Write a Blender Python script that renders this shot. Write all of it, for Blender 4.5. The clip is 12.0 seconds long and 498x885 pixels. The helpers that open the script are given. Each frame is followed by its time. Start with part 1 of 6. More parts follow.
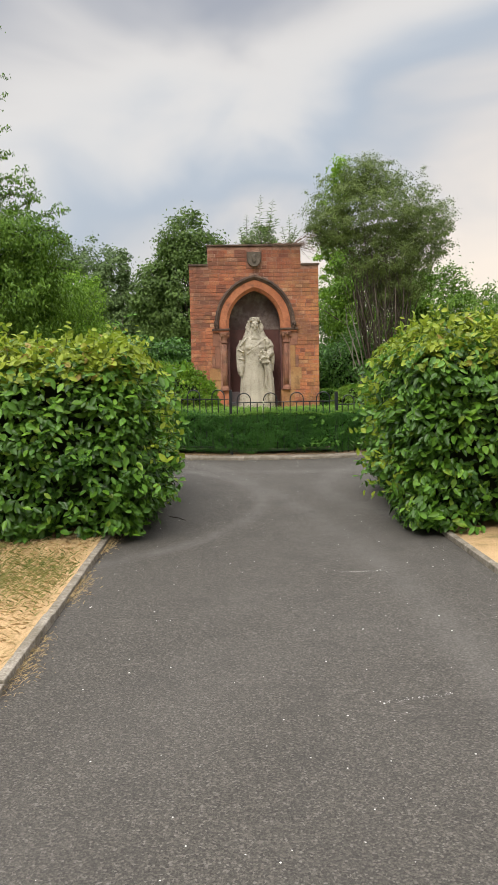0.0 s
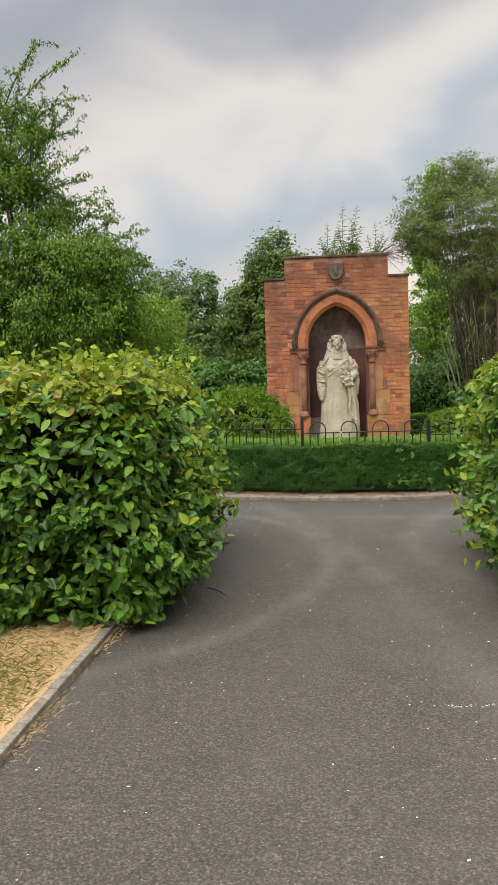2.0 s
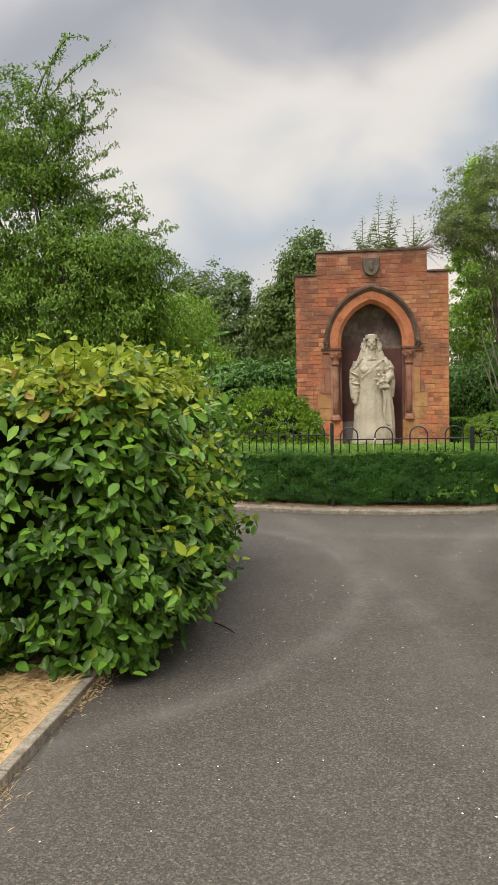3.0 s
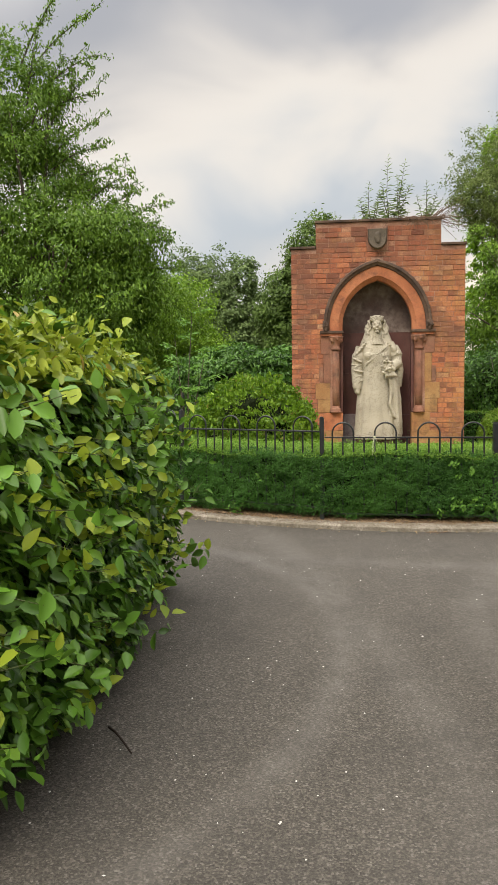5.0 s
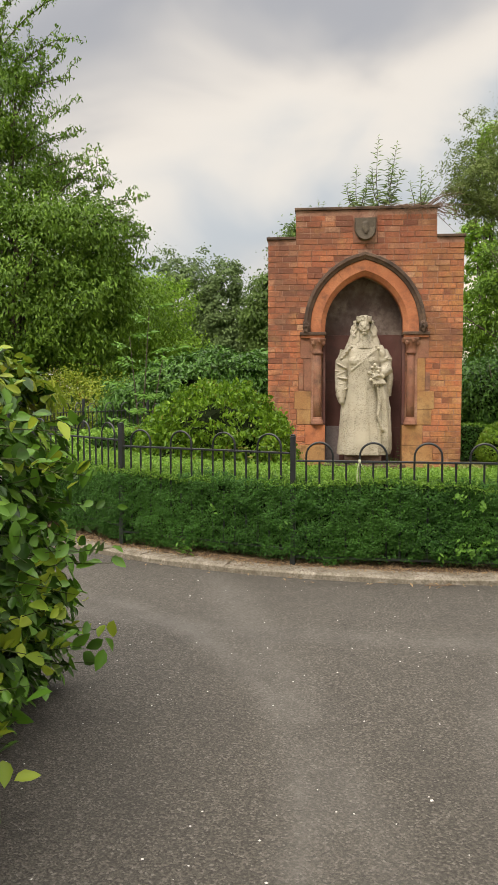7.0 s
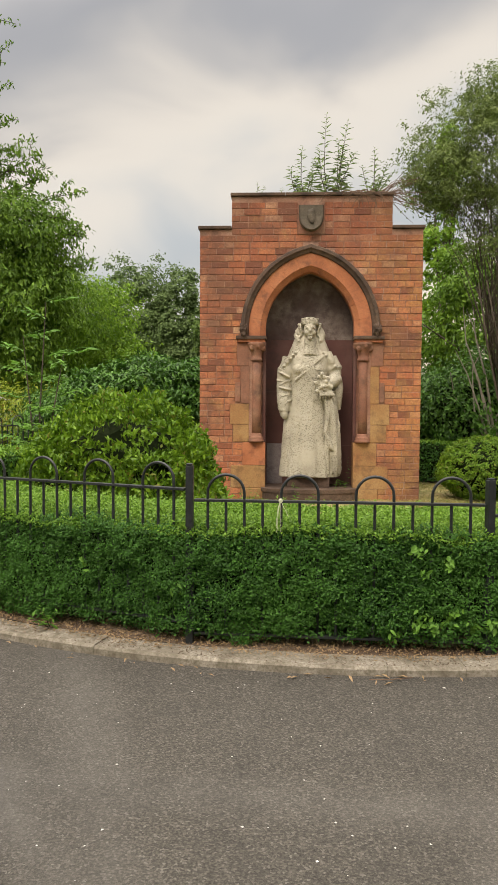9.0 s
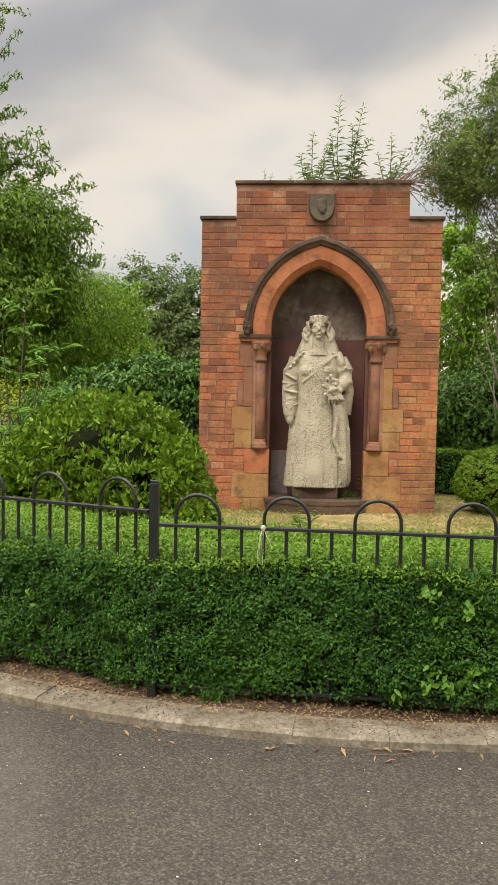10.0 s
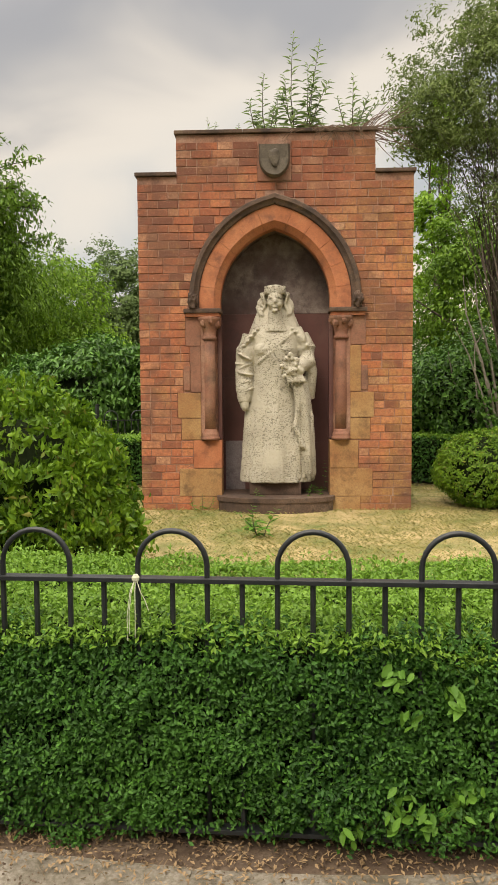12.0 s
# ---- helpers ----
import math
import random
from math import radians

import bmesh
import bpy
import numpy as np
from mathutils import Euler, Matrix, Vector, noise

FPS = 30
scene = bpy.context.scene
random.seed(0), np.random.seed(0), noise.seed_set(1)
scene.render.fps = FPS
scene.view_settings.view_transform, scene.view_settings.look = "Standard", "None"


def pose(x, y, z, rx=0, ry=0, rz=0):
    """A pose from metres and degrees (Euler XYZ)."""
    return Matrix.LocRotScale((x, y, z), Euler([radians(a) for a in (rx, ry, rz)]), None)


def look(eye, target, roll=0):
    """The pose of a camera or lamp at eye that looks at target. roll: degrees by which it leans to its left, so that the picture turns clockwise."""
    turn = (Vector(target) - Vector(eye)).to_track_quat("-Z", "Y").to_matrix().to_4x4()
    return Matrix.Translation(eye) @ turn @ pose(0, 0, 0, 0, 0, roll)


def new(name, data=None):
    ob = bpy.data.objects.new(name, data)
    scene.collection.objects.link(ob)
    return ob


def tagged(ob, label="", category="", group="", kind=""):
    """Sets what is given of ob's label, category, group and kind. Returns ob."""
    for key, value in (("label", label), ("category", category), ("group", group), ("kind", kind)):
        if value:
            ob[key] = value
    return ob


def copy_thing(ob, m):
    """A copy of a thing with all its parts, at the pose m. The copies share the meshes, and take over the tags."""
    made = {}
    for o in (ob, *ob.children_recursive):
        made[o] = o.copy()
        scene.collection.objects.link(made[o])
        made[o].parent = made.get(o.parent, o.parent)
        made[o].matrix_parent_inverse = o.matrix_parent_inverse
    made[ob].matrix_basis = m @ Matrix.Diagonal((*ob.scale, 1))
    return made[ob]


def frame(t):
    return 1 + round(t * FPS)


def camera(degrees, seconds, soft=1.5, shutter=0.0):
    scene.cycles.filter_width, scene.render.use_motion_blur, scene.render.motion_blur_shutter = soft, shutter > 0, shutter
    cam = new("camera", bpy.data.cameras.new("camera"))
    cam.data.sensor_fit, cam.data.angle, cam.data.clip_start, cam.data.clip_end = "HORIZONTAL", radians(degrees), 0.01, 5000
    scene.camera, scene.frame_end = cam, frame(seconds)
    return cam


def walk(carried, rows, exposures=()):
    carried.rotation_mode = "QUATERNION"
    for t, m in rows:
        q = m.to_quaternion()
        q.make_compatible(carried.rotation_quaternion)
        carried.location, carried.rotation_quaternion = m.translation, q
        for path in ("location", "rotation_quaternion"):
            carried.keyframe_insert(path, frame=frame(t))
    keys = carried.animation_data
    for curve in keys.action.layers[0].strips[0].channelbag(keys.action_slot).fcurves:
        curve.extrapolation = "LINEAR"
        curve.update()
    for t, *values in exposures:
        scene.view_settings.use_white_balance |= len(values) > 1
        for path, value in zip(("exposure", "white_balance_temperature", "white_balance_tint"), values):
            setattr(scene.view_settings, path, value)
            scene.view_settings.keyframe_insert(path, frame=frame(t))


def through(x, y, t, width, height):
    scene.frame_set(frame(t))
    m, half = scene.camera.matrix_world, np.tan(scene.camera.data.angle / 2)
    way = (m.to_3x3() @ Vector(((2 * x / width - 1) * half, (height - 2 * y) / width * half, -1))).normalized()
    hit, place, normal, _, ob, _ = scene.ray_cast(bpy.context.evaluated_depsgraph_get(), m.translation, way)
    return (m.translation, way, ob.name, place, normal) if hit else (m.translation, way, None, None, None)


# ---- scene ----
cam = camera(36.3, 12.0)
PATH = [
    (0, (-1.341, -18.173, 1.457), (-1.216, -16.188, 1.253), -1.1),
    (0.5, (-1.31, -17.759, 1.454), (-1.184, -15.77, 1.289), -1.3),
    (1, (-1.193, -17.329, 1.462), (-1.153, -15.337, 1.286), -3.2),
    (1.5, (-1.133, -16.88, 1.458), (-1.181, -14.887, 1.295), -2.5),
    (2, (-0.991, -16.466, 1.478), (-1.108, -14.475, 1.338), -1.8),
    (2.5, (-0.947, -16.053, 1.484), (-1.115, -14.064, 1.352), -1.6),
    (4.5, (-0.797, -14.27, 1.426), (-1.042, -12.291, 1.277), -0.8),
    (5, (-0.727, -13.855, 1.427), (-0.956, -11.875, 1.267), -0.7),
    (5.5, (-0.733, -13.435, 1.417), (-0.943, -11.454, 1.239), -0.5),
    (6, (-0.669, -13.026, 1.424), (-0.854, -11.042, 1.259), -0.8),
    (6.5, (-0.668, -12.637, 1.437), (-0.873, -10.653, 1.286), -0.3),
    (8.5, (-0.418, -10.995, 1.432), (-0.526, -9.002, 1.307), 0.7),
    (9, (-0.342, -10.574, 1.431), (-0.435, -8.58, 1.319), 0.3),
    (9.5, (-0.241, -10.205, 1.437), (-0.352, -8.213, 1.299), 1.5),
    (10, (-0.198, -9.825, 1.447), (-0.334, -7.832, 1.34), 1.1),
    (10.5, (-0.04, -9.484, 1.444), (-0.177, -7.49, 1.385), -0.3),
    (11, (-0.029, -9.133, 1.435), (-0.134, -7.137, 1.36), -0.5),
    (11.5, (0.082, -8.806, 1.415), (-0.013, -6.811, 1.3), -0.4),
    (12, (0.069, -8.563, 1.428), (-0.017, -6.57, 1.285), -0.4),
]
EXPOSURES = [(0, 0.38, 6400, 10), (0.5, 0.33, 6950, 10), (1.1, 0.33, 6850, 10), (2.0, 0.38, 6650, 10), (4.4, 0.46, 6900, 10), (5.4, 0.55, 6900, 10), (6.3, 0.53, 6950, 10), (8.4, 0.44, 7100, 10), (9, 0.42, 7150, 10), (12, 0.45, 7300, 10)]
walk(cam, [(t, look(eye, target, roll)) for t, eye, target, roll in PATH], EXPOSURES)

# ---------------------------------------------------------------- world and light
world = bpy.data.worlds.new("sky_world")
scene.world = world
world.use_nodes = True
SUN_EL, SUN_AZ = radians(48), radians(205)


def build_sky():
    nt = world.node_tree
    nt.nodes.clear()
    L = nt.links.new
    out = nt.nodes.new("ShaderNodeOutputWorld")
    bg = nt.nodes.new("ShaderNodeBackground")
    sky = nt.nodes.new("ShaderNodeTexSky")
    sky.sky_type, sky.sun_disc = "NISHITA", False
    sky.sun_elevation, sky.sun_rotation = SUN_EL, SUN_AZ
    sky.dust_density = 2.0
    tc = nt.nodes.new("ShaderNodeTexCoord")
    # clouds lie on a flat deck: divide the direction by its height
    sep = nt.nodes.new("ShaderNodeSeparateXYZ")
    L(tc.outputs["Generated"], sep.inputs[0])
    zc = nt.nodes.new("ShaderNodeMath"); zc.operation = "MAXIMUM"; zc.inputs[1].default_value = 0.0
    L(sep.outputs["Z"], zc.inputs[0])
    za = nt.nodes.new("ShaderNodeMath"); za.operation = "ADD"; za.inputs[1].default_value = 0.42
    L(zc.outputs[0], za.inputs[0])
    dx = nt.nodes.new("ShaderNodeMath"); dx.operation = "DIVIDE"
    dy = nt.nodes.new("ShaderNodeMath"); dy.operation = "DIVIDE"
    L(sep.outputs["X"], dx.inputs[0]); L(za.outputs[0], dx.inputs[1])
    L(sep.outputs["Y"], dy.inputs[0]); L(za.outputs[0], dy.inputs[1])
    com = nt.nodes.new("ShaderNodeCombineXYZ")
    L(dx.outputs[0], com.inputs[0]); L(dy.outputs[0], com.inputs[1])
    mp = nt.nodes.new("ShaderNodeMapping")
    mp.inputs["Scale"].default_value = (1.25, 1.35, 1)
    mp.inputs["Location"].default_value = SKY_SHIFT
    L(com.outputs[0], mp.inputs[0])
    n1 = nt.nodes.new("ShaderNodeTexNoise")
    n1.inputs["Scale"].default_value, n1.inputs["Detail"].default_value, n1.inputs["Roughness"].default_value = 2.1, 4, 0.44
    n1.inputs["Distortion"].default_value = 0.5
    L(mp.outputs[0], n1.inputs["Vector"])
    # broken grey and white layers, one above the other, ragged by the noise
    wv = nt.nodes.new("ShaderNodeMath"); wv.operation = "MULTIPLY_ADD"
    wv.inputs[1].default_value, wv.inputs[2].default_value = CLOUD_RAGGED, -0.5 * CLOUD_RAGGED
    L(n1.outputs["Fac"], wv.inputs[0])
    calm = nt.nodes.new("ShaderNodeMapRange")
    calm.inputs[1].default_value, calm.inputs[2].default_value = 0.05, 0.26
    calm.inputs[3].default_value, calm.inputs[4].default_value = 0.2, 1.0
    L(zc.outputs[0], calm.inputs[0])
    ca = nt.nodes.new("ShaderNodeMath"); ca.operation = "MULTIPLY"
    L(wv.outputs[0], ca.inputs[0]); L(calm.outputs[0], ca.inputs[1])
    lv = nt.nodes.new("ShaderNodeMath"); lv.operation = "ADD"
    # the deck thins towards the east
    tl = nt.nodes.new("ShaderNodeMath"); tl.operation = "MULTIPLY_ADD"; tl.inputs[1].default_value = -0.30
    L(sep.outputs["X"], tl.inputs[0]); L(zc.outputs[0], tl.inputs[2])
    L(tl.outputs[0], lv.inputs[0]); L(ca.outputs[0], lv.inputs[1])
    r1 = nt.nodes.new("ShaderNodeValToRGB")
    r1.color_ramp.interpolation = "B_SPLINE"
    e = r1.color_ramp.elements
    e[0].position, e[0].color = 0.02, (0.84, 0.73, 0.62, 1)
    e[1].position, e[1].color = 1.0, (0.95, 0.94, 0.93, 1)
    for p, c in ((0.10, (0.74, 0.67, 0.60, 1)), (0.18, (0.38, 0.43, 0.49, 1)), (0.23, (0.44, 0.48, 0.53, 1)), (0.29, (0.64, 0.625, 0.605, 1)), (0.37, (0.70, 0.665, 0.625, 1)), (0.46, (0.31, 0.33, 0.375, 1)), (0.53, (0.33, 0.345, 0.39, 1)), (0.62, (0.72, 0.71, 0.71, 1))):
        k = e.new(p); k.color = c
    L(lv.outputs[0], r1.inputs[0])
    m2 = nt.nodes.new("ShaderNodeMix"); m2.data_type = "RGBA"
    m2.inputs[0].default_value = 0.93
    sc = nt.nodes.new("ShaderNodeVectorMath"); sc.operation = "SCALE"; sc.inputs["Scale"].default_value = 0.1
    L(sky.outputs[0], sc.inputs[0])
    L(sc.outputs[0], m2.inputs[6]); L(r1.outputs[0], m2.inputs[7])
    # an overcast sky is brightest overhead
    ze = nt.nodes.new("ShaderNodeMapRange")
    ze.inputs[1].default_value, ze.inputs[2].default_value = 0.48, 1.0
    ze.inputs[3].default_value, ze.inputs[4].default_value = 1.0, ZENITH
    L(zc.outputs[0], ze.inputs[0])
    up = nt.nodes.new("ShaderNodeVectorMath"); up.operation = "SCALE"
    L(m2.outputs[2], up.inputs[0]); L(ze.outputs[0], up.inputs["Scale"])
    L(up.outputs[0], bg.inputs[0])
    bg.inputs[1].default_value = SKY_POWER
    L(bg.outputs[0], out.inputs[0])


SKY_SHIFT, SKY_POWER, ZENITH, CLOUD_RAGGED = (0.55, 0.1, 0), 0.95, 4.3, 0.40
build_sky()
sun = new("sun", bpy.data.lights.new("sun", "SUN"))
sun.data.energy, sun.data.angle, sun.data.color = 1.5, radians(25), (1.0, 0.93, 0.82)
sun.matrix_world = look((0, 0, 30), Vector((0, 0, 30)) - Vector((math.sin(SUN_AZ) * math.cos(SUN_EL), math.cos(SUN_AZ) * math.cos(SUN_EL), math.sin(SUN_EL))))

# ---------------------------------------------------------------- materials


class Mat:
    """A small builder of node materials with texture in the world's metres."""

    def __init__(self, name, rough=0.8, spec=0.3, coords="Object"):
        self.m = bpy.data.materials.new(name)
        self.m.use_nodes = True
        self.nt = self.m.node_tree
        self.b = self.nt.nodes["Principled BSDF"]
        self.b.inputs["Roughness"].default_value = rough
        self.b.inputs["Specular IOR Level"].default_value = spec
        if coords == "World":
            self.co = self.nt.nodes.new("ShaderNodeNewGeometry").outputs["Position"]
        else:
            self.co = self.nt.nodes.new("ShaderNodeTexCoord").outputs["Object"]

    def node(self, kind, **kw):
        n = self.nt.nodes.new(kind)
        for k, v in kw.items():
            n.inputs[k].default_value = v
        return n

    def link(self, a, b):
        self.nt.links.new(a, b)

    def noise(self, scale, detail=4, rough=0.55, stretch=None, distortion=0.0):
        n = self.node("ShaderNodeTexNoise", Scale=scale, Detail=detail, Roughness=rough, Distortion=distortion)
        src = self.co
        if stretch:
            mp = self.node("ShaderNodeMapping", Scale=stretch)
            self.link(src, mp.inputs[0])
            src = mp.outputs[0]
        self.link(src, n.inputs["Vector"])
        return n.outputs["Fac"]

    def voronoi(self, scale, feature="F1"):
        n = self.node("ShaderNodeTexVoronoi", Scale=scale)
        n.feature = feature
        self.link(self.co, n.inputs["Vector"])
        return n.outputs["Distance"]

    def ramp(self, fac, *stops):
        n = self.nt.nodes.new("ShaderNodeValToRGB")
        e = n.color_ramp.elements
        while len(e) < len(stops):
            e.new(0.5)
        for k, (p, c) in zip(e, stops):
            k.position = p
            k.color = (*c, 1) if not isinstance(c, float) else (c, c, c, 1)
        self.link(fac, n.inputs[0])
        return n.outputs[0]

    def mix(self, fac, a, b, mode="MIX"):
        n = self.nt.nodes.new("ShaderNodeMix")
        n.data_type, n.blend_type = "RGBA", mode
        for sock, v in ((n.inputs[0], fac), (n.inputs[6], a), (n.inputs[7], b)):
            if isinstance(v, (int, float)):
                sock.default_value = v
            elif isinstance(v, tuple):
                sock.default_value = (*v, 1)
            else:
                self.link(v, sock)
        return n.outputs[2]

    def island(self):
        return self.nt.nodes.new("ShaderNodeNewGeometry").outputs["Random Per Island"]

    def each(self):
        return self.nt.nodes.new("ShaderNodeObjectInfo").outputs["Random"]

    def colour(self, v):
        if isinstance(v, tuple):
            self.b.inputs["Base Color"].default_value = (*v, 1)
        else:
            self.link(v, self.b.inputs["Base Color"])
        return self

    def bump(self, fac, strength=0.5, distance=0.01):
        n = self.node("ShaderNodeBump", Strength=strength, Distance=distance)
        self.link(fac, n.inputs["Height"])
        old = self.b.inputs["Normal"].links
        if old:
            self.link(old[0].from_socket, n.inputs["Normal"])
        self.link(n.outputs[0], self.b.inputs["Normal"])
        return self


def leaf_material(name, dark, mid, light, rough=0.45, through=0.25, young=None):
    dark, mid, light = (tuple(min(0.5, v * w) for v, w in zip(c, (1.12, 1.5, 1.05))) for c in (dark, mid, light))
    k = Mat(name, rough, 0.24, "World")
    c = k.ramp(k.island(), (0.0, dark), (0.5, mid), (1.0, light))
    patch = k.noise(1.1, 3)
    c = k.mix(k.ramp(patch, (0.35, 0.0), (0.7, 1.0)), c, k.mix(0.5, c, light), "MIX")
    if young:
        # fresh shoots: a few leaves of another tone
        pick = k.ramp(k.island(), (0.965, 0.0), (0.975, 1.0))
        c = k.mix(pick, c, young)
    k.colour(c)
    tr = k.node("ShaderNodeBsdfTranslucent")
    k.link(c, tr.inputs[0])
    mx = k.nt.nodes.new("ShaderNodeMixShader")
    mx.inputs[0].default_value = through
    k.link(k.b.outputs[0], mx.inputs[1])
    k.link(tr.outputs[0], mx.inputs[2])
    k.link(mx.outputs[0], k.nt.nodes["Material Output"].inputs[0])
    return k.m


def make_asphalt():
    k = Mat("asphalt", 0.85, 0.3, "World")
    fine = k.noise(120, 3, 0.75)
    cell = k.node("ShaderNodeTexVoronoi", Scale=135.0)
    k.link(k.co, cell.inputs["Vector"])
    grain = cell.outputs["Distance"]
    pick = k.nt.nodes.new("ShaderNodeSeparateColor")
    k.link(cell.outputs["Color"], pick.inputs[0])
    big = k.noise(0.42, 4, 0.55, (1.0, 0.5, 1), 0.9)
    mid = k.noise(2.6, 6, 0.7)
    stones = k.ramp(pick.outputs[0], (0.0, (0.0230, 0.0203, 0.0172)), (0.5, (0.0506, 0.0452, 0.0379)), (0.80, (0.095, 0.085, 0.071)), (0.93, (0.128, 0.116, 0.098)), (1.0, (0.20, 0.184, 0.16)))
    base = k.mix(0.45, stones, k.ramp(fine, (0.34, (0.0230, 0.0203, 0.0172)), (0.50, (0.0598, 0.0534, 0.0448)), (0.66, (0.1380, 0.1241, 0.1046))))
    worn = k.mix(k.ramp(big, (0.46, 0.0), (0.66, 0.35)), base, k.mix(0.6, base, (0.1323, 0.1218, 0.1092)))
    # paler tyre tracks: one swings off the path round the bed, one runs straight
    px = k.nt.nodes.new("ShaderNodeSeparateXYZ")
    k.link(k.co, px.inputs[0])

    def track(cx, cy, r, w, amount):
        v = k.nt.nodes.new("ShaderNodeVectorMath"); v.operation = "DISTANCE"
        v.inputs[1].default_value = (cx, cy, 0)
        k.link(k.co, v.inputs[0])
        m = k.nt.nodes.new("ShaderNodeMath"); m.operation = "SUBTRACT"; m.inputs[1].default_value = r
        k.link(v.outputs["Value"], m.inputs[0])
        a = k.nt.nodes.new("ShaderNodeMath"); a.operation = "ABSOLUTE"
        k.link(m.outputs[0], a.inputs[0])
        band = k.ramp(a.outputs[0], (0.0, amount), (w, 0.0))
        return k.mix(1.0, band, k.ramp(k.noise(1.7, 5, 0.7), (0.32, 0.15), (0.6, 1.0)), "MULTIPLY")

    for cx, cy, r, w, am in ((-3.9, -9.9, 3.2, 0.14, 0.7), (-22.0, -14.5, 22.0, 0.20, 0.5), (0.2, -1.45, 6.5, 0.22, 0.45), (3.2, -9.6, 3.1, 0.2, 0.6)):
        worn = k.mix(track(cx, cy, r, w, am), worn, k.mix(0.5, base, (0.165, 0.154, 0.14)))
    worn = k.mix(k.ramp(mid, (0.48, 0.0), (0.8, 0.5)), worn, (0.032, 0.029, 0.026))
    k.colour(worn).bump(fine, 0.7, 0.006).bump(grain, 0.4, 0.004)
    return k.m


def make_brick():
    k = Mat("red_brick", 0.85, 0.2, "World")
    # one random tone a brick, whether it stands alone or in the joined courses
    s = k.nt.nodes.new("ShaderNodeMath"); s.operation = "ADD"
    k.link(k.each(), s.inputs[0]); k.link(k.island(), s.inputs[1])
    fr = k.nt.nodes.new("ShaderNodeMath"); fr.operation = "FRACT"
    k.link(s.outputs[0], fr.inputs[0])
    c = k.ramp(fr.outputs[0], (0.0, (0.11, 0.055, 0.042)), (0.11, (0.17, 0.072, 0.050)), (0.22, (0.33, 0.118, 0.066)), (0.42, (0.44, 0.150, 0.076)), (0.62, (0.40, 0.165, 0.092)), (0.80, (0.50, 0.188, 0.092)), (0.93, (0.50, 0.25, 0.14)), (1.0, (0.56, 0.36, 0.24)))
    c = k.mix(0.22, c, (0.43, 0.125, 0.058))
    # weathering over many bricks: soot, ochre lichen, pale bloom
    stain = k.noise(1.15, 7, 0.68, None, 0.6)
    c = k.mix(k.ramp(stain, (0.46, 0.0), (0.60, 0.8)), c, (0.14, 0.072, 0.052))
    lichen = k.noise(1.7, 7, 0.72)
    c = k.mix(k.ramp(lichen, (0.52, 0.0), (0.66, 0.6)), c, (0.40, 0.25, 0.105))
    # rain-washed soot below the copings, ochre growth up the damp east end
    pos = k.nt.nodes.new("ShaderNodeSeparateXYZ")
    k.link(k.co, pos.inputs[0])
    streak = k.ramp(k.noise(2.0, 6, 0.7, (1.0, 1.0, 0.35)), (0.36, 0.0), (0.62, 1.0))
    high = k.nt.nodes.new("ShaderNodeMapRange")
    high.inputs[1].default_value, high.inputs[2].default_value = 2.7, 4.1
    k.link(pos.outputs["Z"], high.inputs[0])
    soot = k.mix(1.0, streak, high.outputs[0], "MULTIPLY")
    c = k.mix(k.mix(1.0, soot, (0.85, 0.85, 0.85), "MULTIPLY"), c, (0.165, 0.058, 0.042))
    damp = k.nt.nodes.new("ShaderNodeMapRange")
    damp.inputs[1].default_value, damp.inputs[2].default_value = 0.7, 1.6
    k.link(pos.outputs["X"], damp.inputs[0])
    ochre = k.mix(1.0, k.ramp(k.noise(2.6, 6, 0.7), (0.42, 0.0), (0.62, 0.75)), damp.outputs[0], "MULTIPLY")
    c = k.mix(ochre, c, (0.40, 0.22, 0.075))
    fine = k.noise(30, 6, 0.7)
    c = k.mix(k.ramp(fine, (0.36, 0.6), (0.58, 0.0)), c, (0.15, 0.066, 0.048))
    c = k.mix(k.ramp(k.noise(13, 5, 0.75), (0.58, 0.0), (0.74, 0.4)), c, (0.45, 0.26, 0.165))
    c = k.mix(k.ramp(k.noise(46, 4, 0.7), (0.60, 0.0), (0.74, 0.6)), c, (0.54, 0.38, 0.28))
    c = k.mix(1.0, c, (1.08, 1.08, 1.04), "MULTIPLY")
    k.colour(c).bump(fine, 0.9, 0.010).bump(k.noise(120, 3), 0.5, 0.003)
    return k.m


def stone_material(name, a, b, c, dirt, rough=0.85, speck=0.4, scale=1.0):
    k = Mat(name, rough, 0.25, "World")
    col = k.ramp(k.noise(2.4 * scale, 5, 0.6), (0.3, a), (0.5, b), (0.72, c))
    col = k.mix(k.ramp(k.noise(5.5 * scale, 6, 0.68), (0.5, 0.0), (0.68, 0.8)), col, dirt)
    fine = k.noise(60, 4, 0.7)
    col = k.mix(k.ramp(fine, (0.35, speck), (0.6, 0.0)), col, dirt)
    k.colour(col).bump(fine, 0.5, 0.004)
    return k.m


def plain_material(name, base, other, rough=0.7, spec=0.3, scale=6, metal=0.0, bump=0.3):
    k = Mat(name, rough, spec, "World")
    n = k.noise(scale, 5, 0.65)
    k.colour(k.ramp(n, (0.3, base), (0.7, other))).bump(k.noise(scale * 14, 3), bump, 0.003)
    k.b.inputs["Metallic"].default_value = metal
    return k.m


